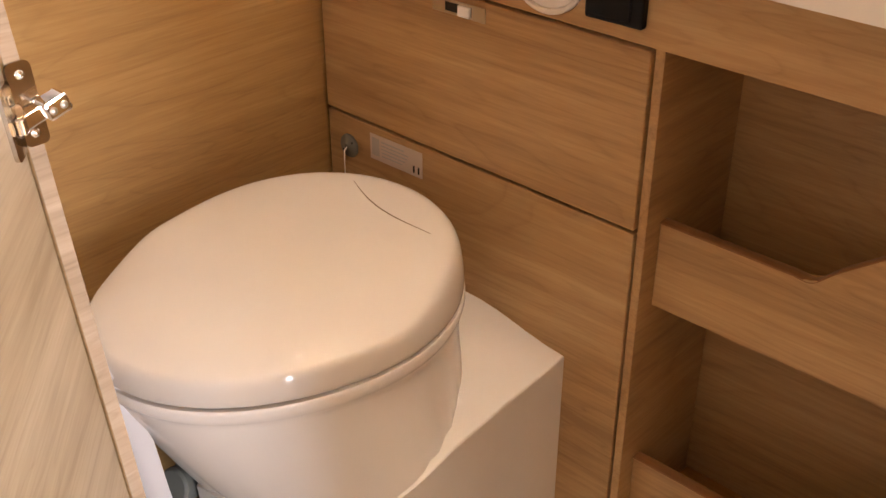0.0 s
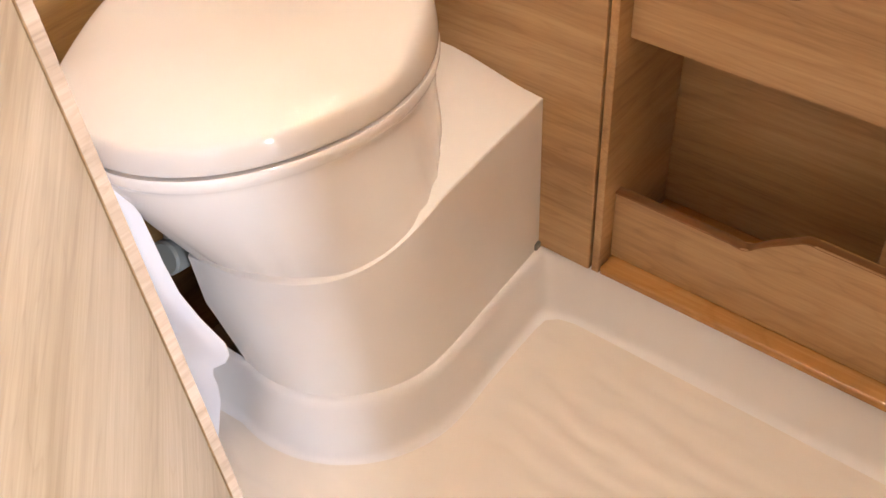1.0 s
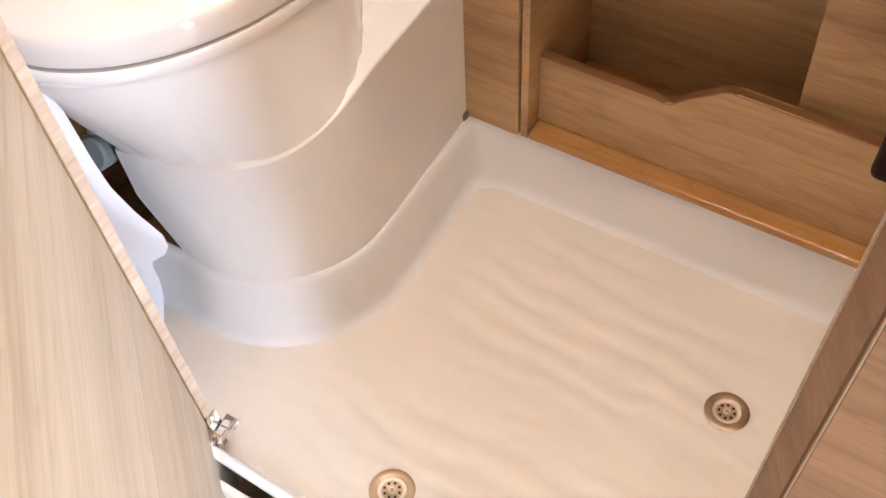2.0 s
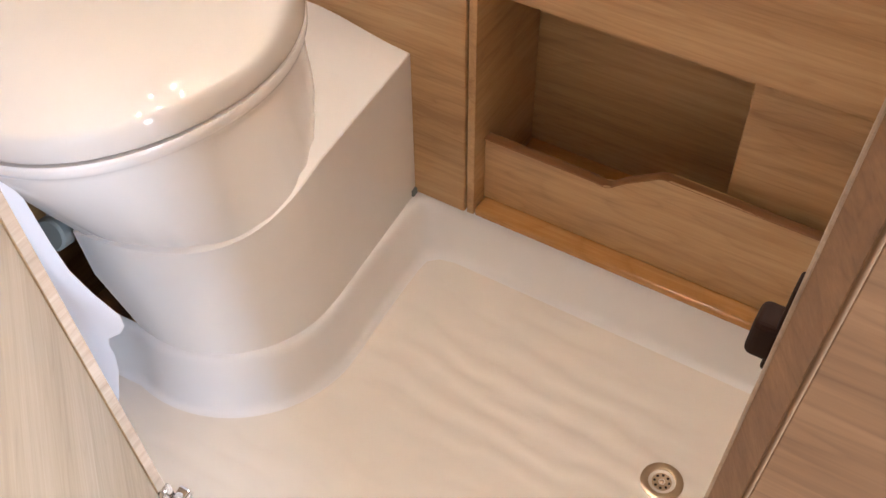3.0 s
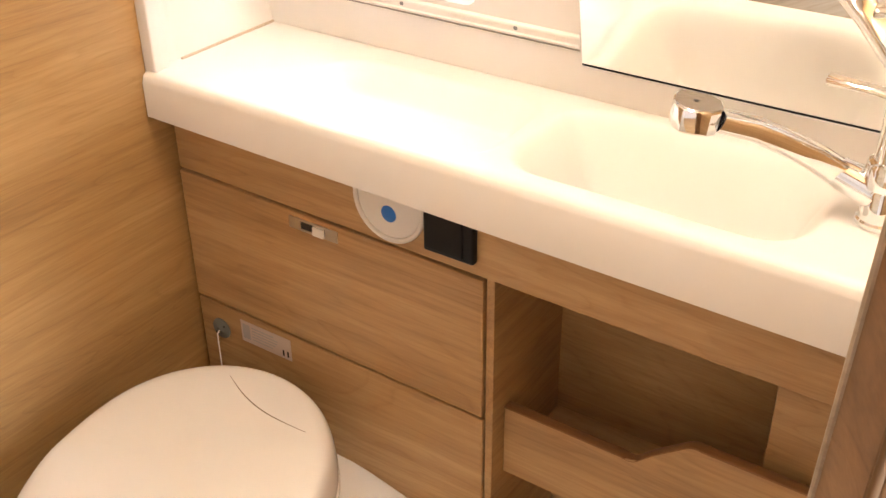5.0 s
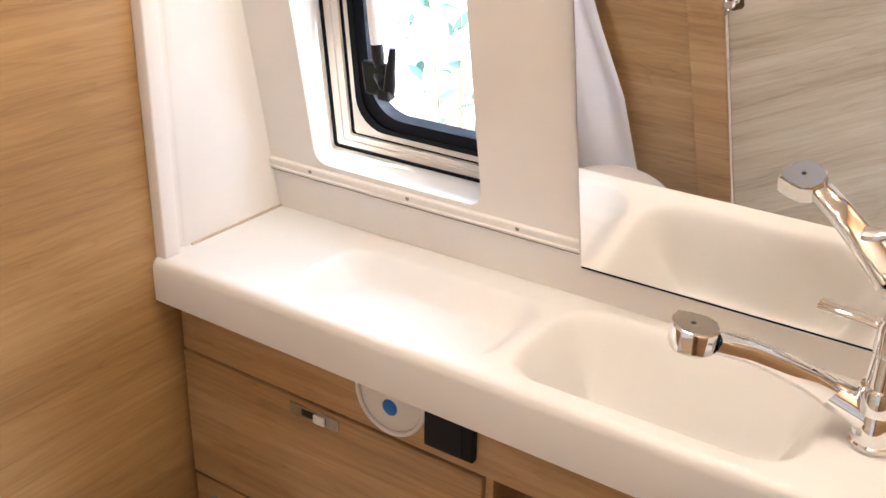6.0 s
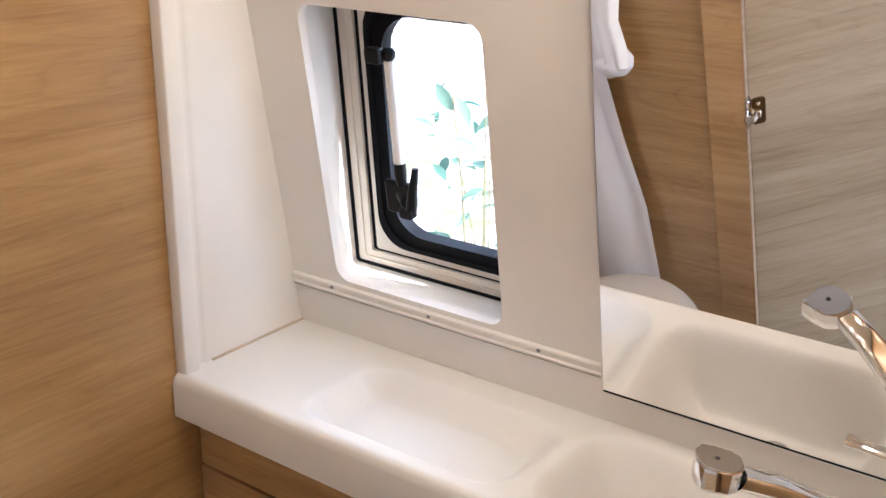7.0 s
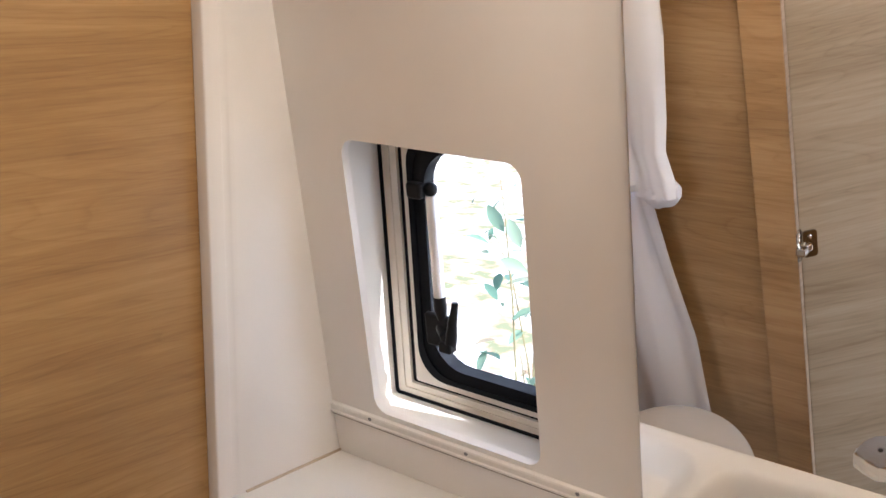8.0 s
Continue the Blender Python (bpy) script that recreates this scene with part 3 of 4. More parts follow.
tube(bm, [(0.886, 0.0855, 0.954), (0.868, 0.0850, 0.960), (0.847, 0.083, 0.9675)], [0.0195, 0.0185, 0.0168], 24, 0.92)
part("spout_socket", bm, chrome, tap, smooth=True)
bm = bmesh.new()
D = Vector((-0.80, -0.54, 0.46)).normalized()
S = D.cross(Vector((0, 0, 1))).normalized()
Q = S.cross(D).normalized()
rings = []
for p, half, up, dn in (((0.8475, 0.0832, 0.9672), 0.0155, 0.0130, 0.0150), ((0.826, 0.0680, 0.984), 0.0158, 0.0115, 0.0140), ((0.800, 0.0500, 1.000), 0.0155, 0.0105, 0.0128), ((0.776, 0.0350, 1.012), 0.0148, 0.0100, 0.0118), ((0.748, 0.0165, 1.0205), 0.0140, 0.0095, 0.0110)):
    ring = []
    for a in range(28):
        cu, su = math.cos(2 * math.pi * a / 28), math.sin(2 * math.pi * a / 28)
        cu = math.copysign(abs(cu) ** (0.42 if su > 0 else 0.9), cu)
        su = math.copysign(abs(su) ** (0.42 if su > 0 else 0.9), su)
        ring.append(Vector(p) + S * half * cu + Q * (up if su > 0 else dn) * su)
    rings.append(ring)
ring_loft(bm, rings)
spout = part("spout", bm, chrome, tap, smooth=True)
bm = bmesh.new()
D = Vector((-0.90, -0.40, 0.10)).normalized()
S = D.cross(Vector((0, 0, 1))).normalized()
Q = S.cross(D).normalized()
HEAD = Vector((0.7295, 0.0125, 1.0357))
shield = [(0.0225, -0.0270), (0.0270, -0.0140), (0.0285, 0.0010), (0.0255, 0.0150), (0.0180, 0.0250), (0.0050, 0.0280), (-0.0110, 0.0262), (-0.0215, 0.0170), (-0.0255, 0.0030), (-0.0235, -0.0130), (-0.0130, -0.0235), (0.0060, -0.0272)]
rings = []
for scale, depth in ((0.72, -0.0245), (0.82, -0.0240), (0.87, -0.0215), (0.885, -0.0120), (0.89, -0.0030), (0.875, -0.0008), (0.845, 0.0)):
    rings.append([HEAD + D * (a * scale) - S * (b * scale) + Q * depth for a, b in shield])
ring_loft(bm, rings)
head = part("spout_head", bm, chrome, spout, smooth=True, angle=28)
bm = bmesh.new()
ring_loft(bm, [[HEAD + D * (a * k) - S * (b * k) + Q * d for a, b in shield] for k, d in ((0.825, -0.001), (0.825, 0.0006), (0.80, 0.0011))])
part("cap", bm, satin_grey, head, "satin grey cap", smooth=True, angle=28)
bm = bmesh.new()
lathe(bm, [(0.0, 0.0004), (0.0024, 0.0004), (0.0030, 0.0)], 14, Matrix.Translation(HEAD + D * 0.004 + Q * 0.0011), False, False)
part("dot", bm, dark_gap, head, "small dark dot", smooth=True)
bm = bmesh.new()
tube(bm, [(0.884, 0.086, 1.051), (0.866, 0.089, 1.052), (0.840, 0.094, 1.051), (0.822, 0.098, 1.050), (0.819, 0.098, 1.050)], [0.009, 0.0085, 0.0095, 0.011, 0.0095], 16, 0.5)
part("lever", bm, chrome, tap, smooth=True)

# waste in the basin
waste = thing("basin_waste", (0.684, 0.088, 0.8225), "chrome ring and plug of the washbasin waste", "drain")
AT = Matrix.Translation((0.684, 0.088, 0.8227))
bm = bmesh.new()
lathe(bm, [(0.0175, 0.0002), (0.0180, 0.0022), (0.0205, 0.0034), (0.0240, 0.0026), (0.0258, 0.0)], 40, AT, False, False)
part("ring", bm, chrome, waste, smooth=True)
bm = bmesh.new()
lathe(bm, [(0.0, 0.0026), (0.010, 0.0022), (0.0160, 0.0008), (0.0172, -0.0002)], 40, AT, False, False)
part("plug", bm, chrome, waste, smooth=True)

# small fittings on the cabinet
switch = thing("round_switch", (0.368, 0.0, 0.812), "round white flush panel with a blue dot", "switch")
ON = Matrix.Translation((0.3675, 0.0005, 0.8255)) @ Matrix.Rotation(radians(90), 4, "X")
bm = bmesh.new()
lathe(bm, [(0.0465, 0.0), (0.0465, 0.0025), (0.048, 0.004), (0.0515, 0.004), (0.053, 0.0025), (0.053, 0.0)], 56, ON, False, False)
part("rim", bm, white_abs, switch, smooth=True)
bm = bmesh.new()
lathe(bm, [(0.0, 0.002), (0.044, 0.002), (0.0463, 0.0005)], 56, ON, False, False)
part("face", bm, white_panel, switch, smooth=True)
bm = bmesh.new()
lathe(bm, [(0.0, 0.0026), (0.0105, 0.0026), (0.0112, 0.0021)], 28, ON @ Matrix.Translation((0, -0.0145, 0)), False, False)
part("dot", bm, blue, switch, "blue printed dot", smooth=True)
socket = thing("light_switch", (0.458, 0.0, 0.82), "black rocker switch plate on the cabinet", "switch")
part("plate", boxed((0.4235, -0.010, 0.7845), (0.4935, 0.0008, 0.8560), 0.003, 3), black_plastic, socket)
part("rocker", boxed((0.4275, -0.0125, 0.790), (0.4800, -0.0095, 0.8520), 0.0012, 2), black_plastic, socket)
catch = thing("push_latch", (0.245, 0.0, 0.7475), "satin metal push latch in the drawer front", "latch")
bm = bmesh.new()
ring_plate(bm, rounded(0.2045, 0.2850, 0.7395, 0.7565, 0.001), rounded(0.2240, 0.2650, 0.7425, 0.7535, 0.001), -0.0014, 0.0, lambda u, v, d: Vector((u, d - 0.0016, v + 0.003)))
part("plate", bm, steel, catch)
part("slot", boxed((0.2242, -0.0026, 0.7457), (0.2648, -0.0022, 0.7563)), dark_gap, catch)
part("slider", boxed((0.2460, -0.0066, 0.7435), (0.2640, -0.0024, 0.7565), 0.0012), paper, catch, "white slider")
sign = thing("instruction_label", (0.134, 0.0, 0.53), "white instruction sticker with grey print", "label")
part("sheet", boxed((0.0865, -0.0011, 0.5125), (0.1825, -0.0006, 0.5490)), sticker, sign)
for u0, u1, v0, v1 in ((0.090, 0.104, 0.519, 0.544), (0.108, 0.150, 0.5405, 0.5425), (0.108, 0.158, 0.5355, 0.5372), (0.108, 0.156, 0.5305, 0.5322), (0.108, 0.152, 0.5255, 0.5272), (0.108, 0.146, 0.5205, 0.5222)):
    part("print_bar", boxed((u0, -0.0014, v0), (u1, -0.0012, v1)), ink, sign, "grey printed bar")
for u in (0.166, 0.1745):
    part("print_mark", boxed((u, -0.0014, 0.517), (u + 0.003, -0.0012, 0.527)), black_plastic, sign, "black printed mark")
pull = thing("pull_cord", (0.045, 0.0, 0.517), "grey round rosette with a thin white cord", "pull cord")
ON = Matrix.Translation((0.045, -0.0006, 0.517)) @ Matrix.Rotation(radians(90), 4, "X")
bm = bmesh.new()
lathe(bm, [(0.0, 0.006), (0.004, 0.006), (0.0055, 0.0045), (0.013, 0.0035), (0.0165, 0.002), (0.017, 0.0)], 32, ON, False, False)
part("rosette", bm, grey_plastic, pull, smooth=True)
for a in (40, 220):
    bm = bmesh.new()
    lathe(bm, [(0.0, 0.0042), (0.0014, 0.0042), (0.0018, 0.003)], 12, ON @ Matrix.Translation((0.011 * math.cos(radians(a)), 0.011 * math.sin(radians(a)), 0)), False, False)
    part("screw", bm, dark_gap, pull, "dark screw", smooth=True)
bm = bmesh.new()
tube(bm, [(0.045, -0.0055, 0.517), (0.0452, -0.011, 0.513), (0.0455, -0.012, 0.50), (0.0458, -0.012, 0.44), (0.046, -0.011, 0.39)], 0.0009, 8)
part("cord", bm, fabric, pull, "thin white cord", smooth=True)

# ---- toilet ----
TC = Vector((0.225, -0.27, 0))


def egg(scale, z, n=96, tuck=0.0):
    """Seat outline as a slowly varying radius; tuck draws the nose back."""
    pts = []
    for k in range(n):
        a = 2 * math.pi * k / n
        r = 0.1992 - 0.0018 * math.cos(a) + 0.0084 * math.sin(a) - 0.0216 * math.cos(2 * a) - 0.0030 * math.sin(2 * a) + 0.0050 * math.cos(3 * a) + 0.0037 * math.sin(3 * a)
        p = Vector((TC.x + r * scale * math.cos(a), TC.y + r * scale * math.sin(a), z))
        d = Vector((math.cos(a), math.sin(a), 0))
        w = max(0.0, d.dot(Vector((-0.18, -0.984, 0)))) ** 1.9
        p += Vector((0.05, 0.99, 0)) * tuck * w
        pts.append(p)
    return pts


toilet = thing("toilet", (0.225, -0.25, 0.105), "glossy white cassette toilet with closed lid", "toilet")


def base_outline(z):
    """Foot of the toilet: flat flank towards the shelf, rounded nose, cut back by the wall."""
    pts = [(0.06, 0.0), (0.16, 0.0), (0.25, 0.0), (0.285, 0.0), (0.315, 0.0), (0.345, 0.0), (0.37, 0.0), (0.395, 0.0), (0.422, 0.0), (0.4255, -0.04), (0.430, -0.11), (0.4345, -0.17), (0.4375, -0.215)]
    cx, cy, r = 0.285, -0.2375, 0.153
    for k in range(1, 25):
        a = radians(-102 * k / 24)
        pts.append((cx + r * math.cos(a), cy + r * math.sin(a)))
    pts += [(0.2445, -0.387), (0.2400, -0.380), (0.2370, -0.366), (0.228, -0.33), (0.20, -0.22), (0.13, -0.10), (0.08, -0.03)]
    return [Vector((x, y, z)) for x, y in pts]


def base_top(p):
    """The shoulder falls from the cabinet towards the nose."""
    z = 0.352 + 0.024 * smooth(0.43, 0.27, p.x) * smooth(-0.12, 0.0, p.y)
    z -= 0.062 * smooth(-0.20, -0.40, p.y) + 0.02 * smooth(0.30, 0.2, p.x) * smooth(-0.3, -0.38, p.y)
    return z


foot, mid, shoulder, rim = base_outline(0.0), base_outline(0.11), base_outline(0.0), base_outline(0.0)
C = Vector((0.27, -0.18, 0))
for p, q, r in zip(shoulder, rim, mid):
    z = base_top(p)
    lean = 0.017 * smooth(0.44, 0.22, p.x) * smooth(-0.25, -0.38, p.y)
    p.x -= lean * 2.2
    p.y -= lean
    q.x, q.y = p.x, p.y
    v = (C - q).normalized()
    v.z = 0
    p.z, q.z = z - 0.0018, z
    q += v * 0.0018
bm = bmesh.new()
waist = [p.lerp(q, 0.55) for p, q in zip(mid, shoulder)]
for p in waist:
    swell = smooth(0.262, 0.242, p.x) * smooth(-0.30, -0.36, p.y)
    p.x -= 0.011 * swell
    p.y -= 0.004 * swell
rows = ring_loft(bm, [foot, mid, waist, shoulder, rim], True, False)
inner_ring = []
for v in rows[-1]:
    d = (C - v.co)
    d.z = 0
    p = v.co + d * 0.45
    p.z = base_top(p) + 0.001
    inner_ring.append(bm.verts.new(p))
n = len(inner_ring)
for i in range(n):
    j = (i + 1) % n
    bm.faces.new((rows[-1][i], rows[-1][j], inner_ring[j], inner_ring[i]))
bm.faces.new(inner_ring)
part("base", bm, white_body_lit, toilet, smooth=True, angle=36)
part("corner_pad", boxed((0.4145, -0.012, 0.1055), (0.4265, -0.0008, 0.1165), 0.0015), grey_plastic, toilet, "small grey corner pad")
bm = bmesh.new()
rings = []
for k in range(29):
    f = k / 28
    z = 0.21 + (0.455 - 0.21) * f
    g = 1 - f
    rings.append(egg(0.985 - 0.022 * g ** 1.2, z, tuck=0.120 * g ** 1.15))


def rim_at(a):
    """Radius and height of the base's rim in a direction seen from the bowl's middle."""
    best = min(rim, key=lambda q: abs(math.remainder(math.atan2(q.y - TC.y, q.x - TC.x) - a, 2 * math.pi)))
    near = sorted(rim, key=lambda q: (q - best).length)[:3]
    wsum = rsum = zsum = 0.0
    for q in near:
        w = 1 / (0.02 + abs(math.remainder(math.atan2(q.y - TC.y, q.x - TC.x) - a, 2 * math.pi)))
        wsum += w
        rsum += w * math.hypot(q.x - TC.x, q.y - TC.y)
        zsum += w * q.z
    return rsum / wsum, zsum / wsum


# round the front the bowl stands just inside the rim of its base, which shows as a seam
for k in range(len(rings[0])):
    q = rings[-1][k]
    a = math.atan2(q.y - TC.y, q.x - TC.x)
    w = smooth(radians(40), radians(-4), a) * smooth(radians(-102), radians(-88), a)
    side = smooth(radians(8), radians(34), a) * smooth(radians(120), radians(80), a)
    for ring in rings:
        p = ring[k]
        p += Vector((p.x - TC.x, p.y - TC.y, 0)).normalized() * 0.005 * side * smooth(0.42, 0.35, p.z)
    if w <= 0:
        continue
    R, zr = rim_at(a)
    low = min(rings, key=lambda ring: abs(ring[k].z - zr))[k]
    push = R - 0.0012 - math.hypot(low.x - TC.x, low.y - TC.y)
    for ring in rings:
        p = ring[k]
        d = Vector((p.x - TC.x, p.y - TC.y, 0)).normalized()
        f = max(0.0, min(1.0, (0.455 - p.z) / (0.455 - zr)))
        p += d * push * w * f ** 1.4
rings[-1] = egg(0.988, 0.4530, tuck=0.0005)
rings += [egg(1.000, 0.4565), egg(1.0115, 0.4605), egg(1.0165, 0.4645), egg(1.0175, 0.4690), egg(1.0155, 0.4725), egg(1.0100, 0.4743), egg(0.985, 0.4748)]
ring_loft(bm, rings)
part("bowl", bm, white_body_lit, toilet, smooth=True)
# dark core that paints the shade between bowl and lid
bm = bmesh.new()
ring_loft(bm, [egg(0.980, 0.473), egg(0.980, 0.482)])
part("seat_gap", bm, dark_gap, toilet, "dark core painted for the shade under the lid", smooth=True)
bm = bmesh.new()
BACK = [(0.05, 0.5377), (0.45, 0.5376), (0.60, 0.5374), (0.72, 0.5371), (0.80, 0.5366), (0.86, 0.5358), (0.90, 0.5348), (0.93, 0.5331), (0.955, 0.5303), (0.975, 0.5260), (0.990, 0.5195), (1.000, 0.5110), (1.007, 0.5005), (1.011, 0.4905), (1.012, 0.4840)]
EDGE = [(0.980, 0.5100), (0.993, 0.5070), (1.001, 0.5035), (1.007, 0.4985), (1.0108, 0.4920), (1.012, 0.4840)]


def on_profile(table, q):
    for (q0, z0), (q1, z1) in zip(table, table[1:]):
        if q <= q1:
            return z0 + (z1 - z0) * (q - q0) / (q1 - q0)
    return table[-1][1]


def lid_height(q, x, y):
    """The lid is gently domed towards its nose, flatter and fuller at the hinge end."""
    nose = 0.51 + 0.03 * (0.98 ** 4 - q ** 4) if q < 0.98 else on_profile(EDGE, q)
    w = smooth(0.075, -0.03, 0.45 * (x - TC.x) - 0.89 * (y - TC.y))
    return nose * (1 - w) + on_profile(BACK, q) * w


rings = [egg(0.985, 0.4783), egg(1.006, 0.4786), egg(1.0108, 0.4805)] 
for q in (1.012, 1.0108, 1.009, 1.007, 1.004, 1.001, 0.997, 0.993, 0.987, 0.980, 0.970, 0.955, 0.94, 0.92, 0.90, 0.87, 0.83, 0.78, 0.72, 0.65, 0.56, 0.46, 0.36, 0.25, 0.15, 0.05):
    ring = egg(q, 0.0)
    for p in ring:
        p.z = lid_height(q, p.x, p.y)
    rings.append(ring)
ring_loft(bm, rings)
lid = part("lid", bm, white_gloss, toilet, "glossy white lid", smooth=True)
# curved seam that parts the hinge end from the lid
bm = bmesh.new()
pts = []
for k in range(21):
    f = k / 20
    a, b = Vector((0.156, -0.095, 0)), Vector((0.317, -0.126, 0))
    p = a.lerp(b, f)
    p += Vector((-0.012, -0.044, 0)).normalized() * 0.014 * math.sin(math.pi * f)
    d = (p - TC).xy
    a1 = math.atan2(d.y, d.x)
    q = d.length / (0.1992 - 0.0018 * math.cos(a1) + 0.0084 * math.sin(a1) - 0.0216 * math.cos(2 * a1) - 0.0030 * math.sin(2 * a1) + 0.0050 * math.cos(3 * a1) + 0.0037 * math.sin(3 * a1))
    p.z = lid_height(q, p.x, p.y) + 0.0002
    pts.append(p)
tube(bm, pts, [0.0003 + 0.0007 * math.sin(math.pi * (0.06 + 0.88 * k / 20)) ** 1.5 * (1 - 0.35 * k / 20) for k in range(21)], 8, 0.8)
part("lid_seam", bm, seam_mat, lid, "thin dark hinge seam", smooth=True)
# grey flush fitting and pipe in the gap by the wall
bm = bmesh.new()
lathe(bm, [(0.0, 0.012), (0.019, 0.012), (0.022, 0.009), (0.022, -0.012), (0.0, -0.012)], 24, pose(0.176, -0.405, 0.262, 70, 25, 0), False, False)
knob = part("flush_knob", bm, grey_plastic, toilet, "grey plastic flush knob", smooth=True)
bm = bmesh.new()
tube(bm, [(0.172, -0.398, 0.275), (0.160, -0.385, 0.305), (0.155, -0.37, 0.34)], [0.008, 0.007, 0.007], 12)
part("stem", bm, grey_plastic, knob, smooth=True)

# ---- shower tray ----
tray = thing("shower_tray", (0.55, -0.3, 0.0), "cream plastic shower tray with rippled floor", "shower tray")


def tray_loop(g, z):
    pts = [(1.055, -0.535 - g), (1.055, -0.016 + g), (0.80, -0.016 + g), (0.50 - g, -0.016 + g), (0.478 - 1.35 * g, -0.020 + g * 0.75), (0.463 - 1.15 * g, -0.034 + g * 0.95), (0.4605 - g, -0.05)]
    pts += [(0.4625 - g, -0.11), (0.466 - g, -0.17), (0.470 - g, -0.215)]
    cx, cy, r = 0.285, -0.2375, 0.186 - g
    for k in range(1, 25):
        a = radians(-104 * k / 24)
        pts.append((cx + r * math.cos(a), cy + r * math.sin(a)))
    pts += [(0.20, -0.4205 + g), (0.12, -0.4215 + g), (0.03 - g, -0.4225 + g), (0.03 - g, -0.535 - g)]
    return [Vector((x, y, z)) for x, y in pts]


bm = bmesh.new()
levels = [(0.0, 0.0), (0.006, 0.0012), (0.011, 0.0045), (0.0145, 0.010), (0.0165, 0.018), (0.0205, 0.055), (0.0235, 0.088), (0.0260, 0.098), (0.0300, 0.1035), (0.0350, 0.105)]
rings = []
for g, z in levels:
    ring = tray_loop(g, z)
    for i, p in enumerate(ring):
        if p.y < -0.5:
            p.z = min(p.z * 0.52, 0.055)
    rings.append(ring)
inner = tray_loop(-0.02, -0.0006)
ring_loft(bm, rings[1:], False, False)
part("rim", bm, tray_rim_mat, tray, smooth=True, angle=50)
bm = bmesh.new()
ring_loft(bm, [inner] + rings[:2], True, False)
part("tray_floor", bm, tray_mat, tray, "rippled tray floor", smooth=True, angle=50)
bm = bmesh.new()
tube(bm, [(0.400, -0.566, 0.052), (1.055, -0.585, 0.052)], [0.0065, 0.0065], 14)
part("front_edge", bm, white_abs, tray, "rounded white front edge", smooth=True)
part("front_trim", boxed((0.40, -0.598, 0.018), (1.055, -0.588, 0.047), 0.002), frame_mat, tray, "cream front trim")
part("riser", boxed((0.40, -0.594, -0.10), (1.055, -0.586, 0.017)), riser_mat, tray, "grey riser panel")


def drain(x, y):
    d = thing("floor_drain", (x, y, 0.0), "round brushed steel shower drain in the tray floor", "drain", "tray drains")
    M = Matrix.Translation((x, y, 0.0004))
    bm = bmesh.new()
    lathe(bm, [(0.0165, -0.004), (0.0172, 0.0008), (0.0195, 0.0016), (0.0245, 0.0014), (0.0268, 0.0006), (0.0272, -0.002)], 40, M, False, False)
    part("flange", bm, brass_steel, d, smooth=True)
    bm = bmesh.new()
    lathe(bm, [(0.0, -0.0036), (0.0170, -0.0036)], 40, M, False, False)
    part("well", bm, dark_gap, d, "dark drain well", smooth=True)
    bm = bmesh.new()
    lathe(bm, [(0.0035, -0.0014), (0.0045, -0.0008), (0.0125, -0.0010), (0.0145, -0.0030)], 40, M, False, False)
    g = part("grate", bm, brass_steel, d, smooth=True)
    for k in range(8):
        a = 2 * math.pi * k / 8 + 0.2
        bm = bmesh.new()
        lathe(bm, [(0.0, -0.0004), (0.0017, -0.0004), (0.0018, -0.0012)], 10, M @ Matrix.Translation((0.0092 * math.cos(a), 0.0092 * math.sin(a), 0)), False, False)
        part("hole", bm, dark_gap, g, "dark drain hole")
    bm = bmesh.new()
    lathe(bm, [(0.0, 0.0004), (0.0018, 0.0002), (0.0030, -0.0006), (0.0036, -0.0016)], 16, M, False, False)
    part("screw", bm, brass_steel, d, smooth=True)
    return d


first = drain(0.899, -0.19)
copy_thing(first, Matrix.Translation((0.614, -0.482, 0.0)))

# ---- door ----
door = thing("door_1", (0.40, -0.55, 0.0), "open oak laminate bathroom door with steel hinges", "door", kind="structure")
TOPZ = 1.88
DOORWAY = LEANX @ Matrix.Translation((0.4549, -0.5772, 0)) @ Matrix.Rotation(radians(-40), 4, "Z")
part("panel", boxed((0.0015, -0.023, -0.09), (0.545, -0.001, TOPZ), 0.0015, 2, DOORWAY), wood_door_daylit, door)
part("post", boxed((0.385, -0.5775, -0.09), (0.455, -0.5655, TOPZ), 0.0012, 2, LEANX), wood_x, door)
part("edge_band", boxed((0.4552, -0.5772, -0.09), (0.4562, -0.5658, TOPZ), 0.0002, 1, LEANX), edge_band_mat, door, "pale edge band")


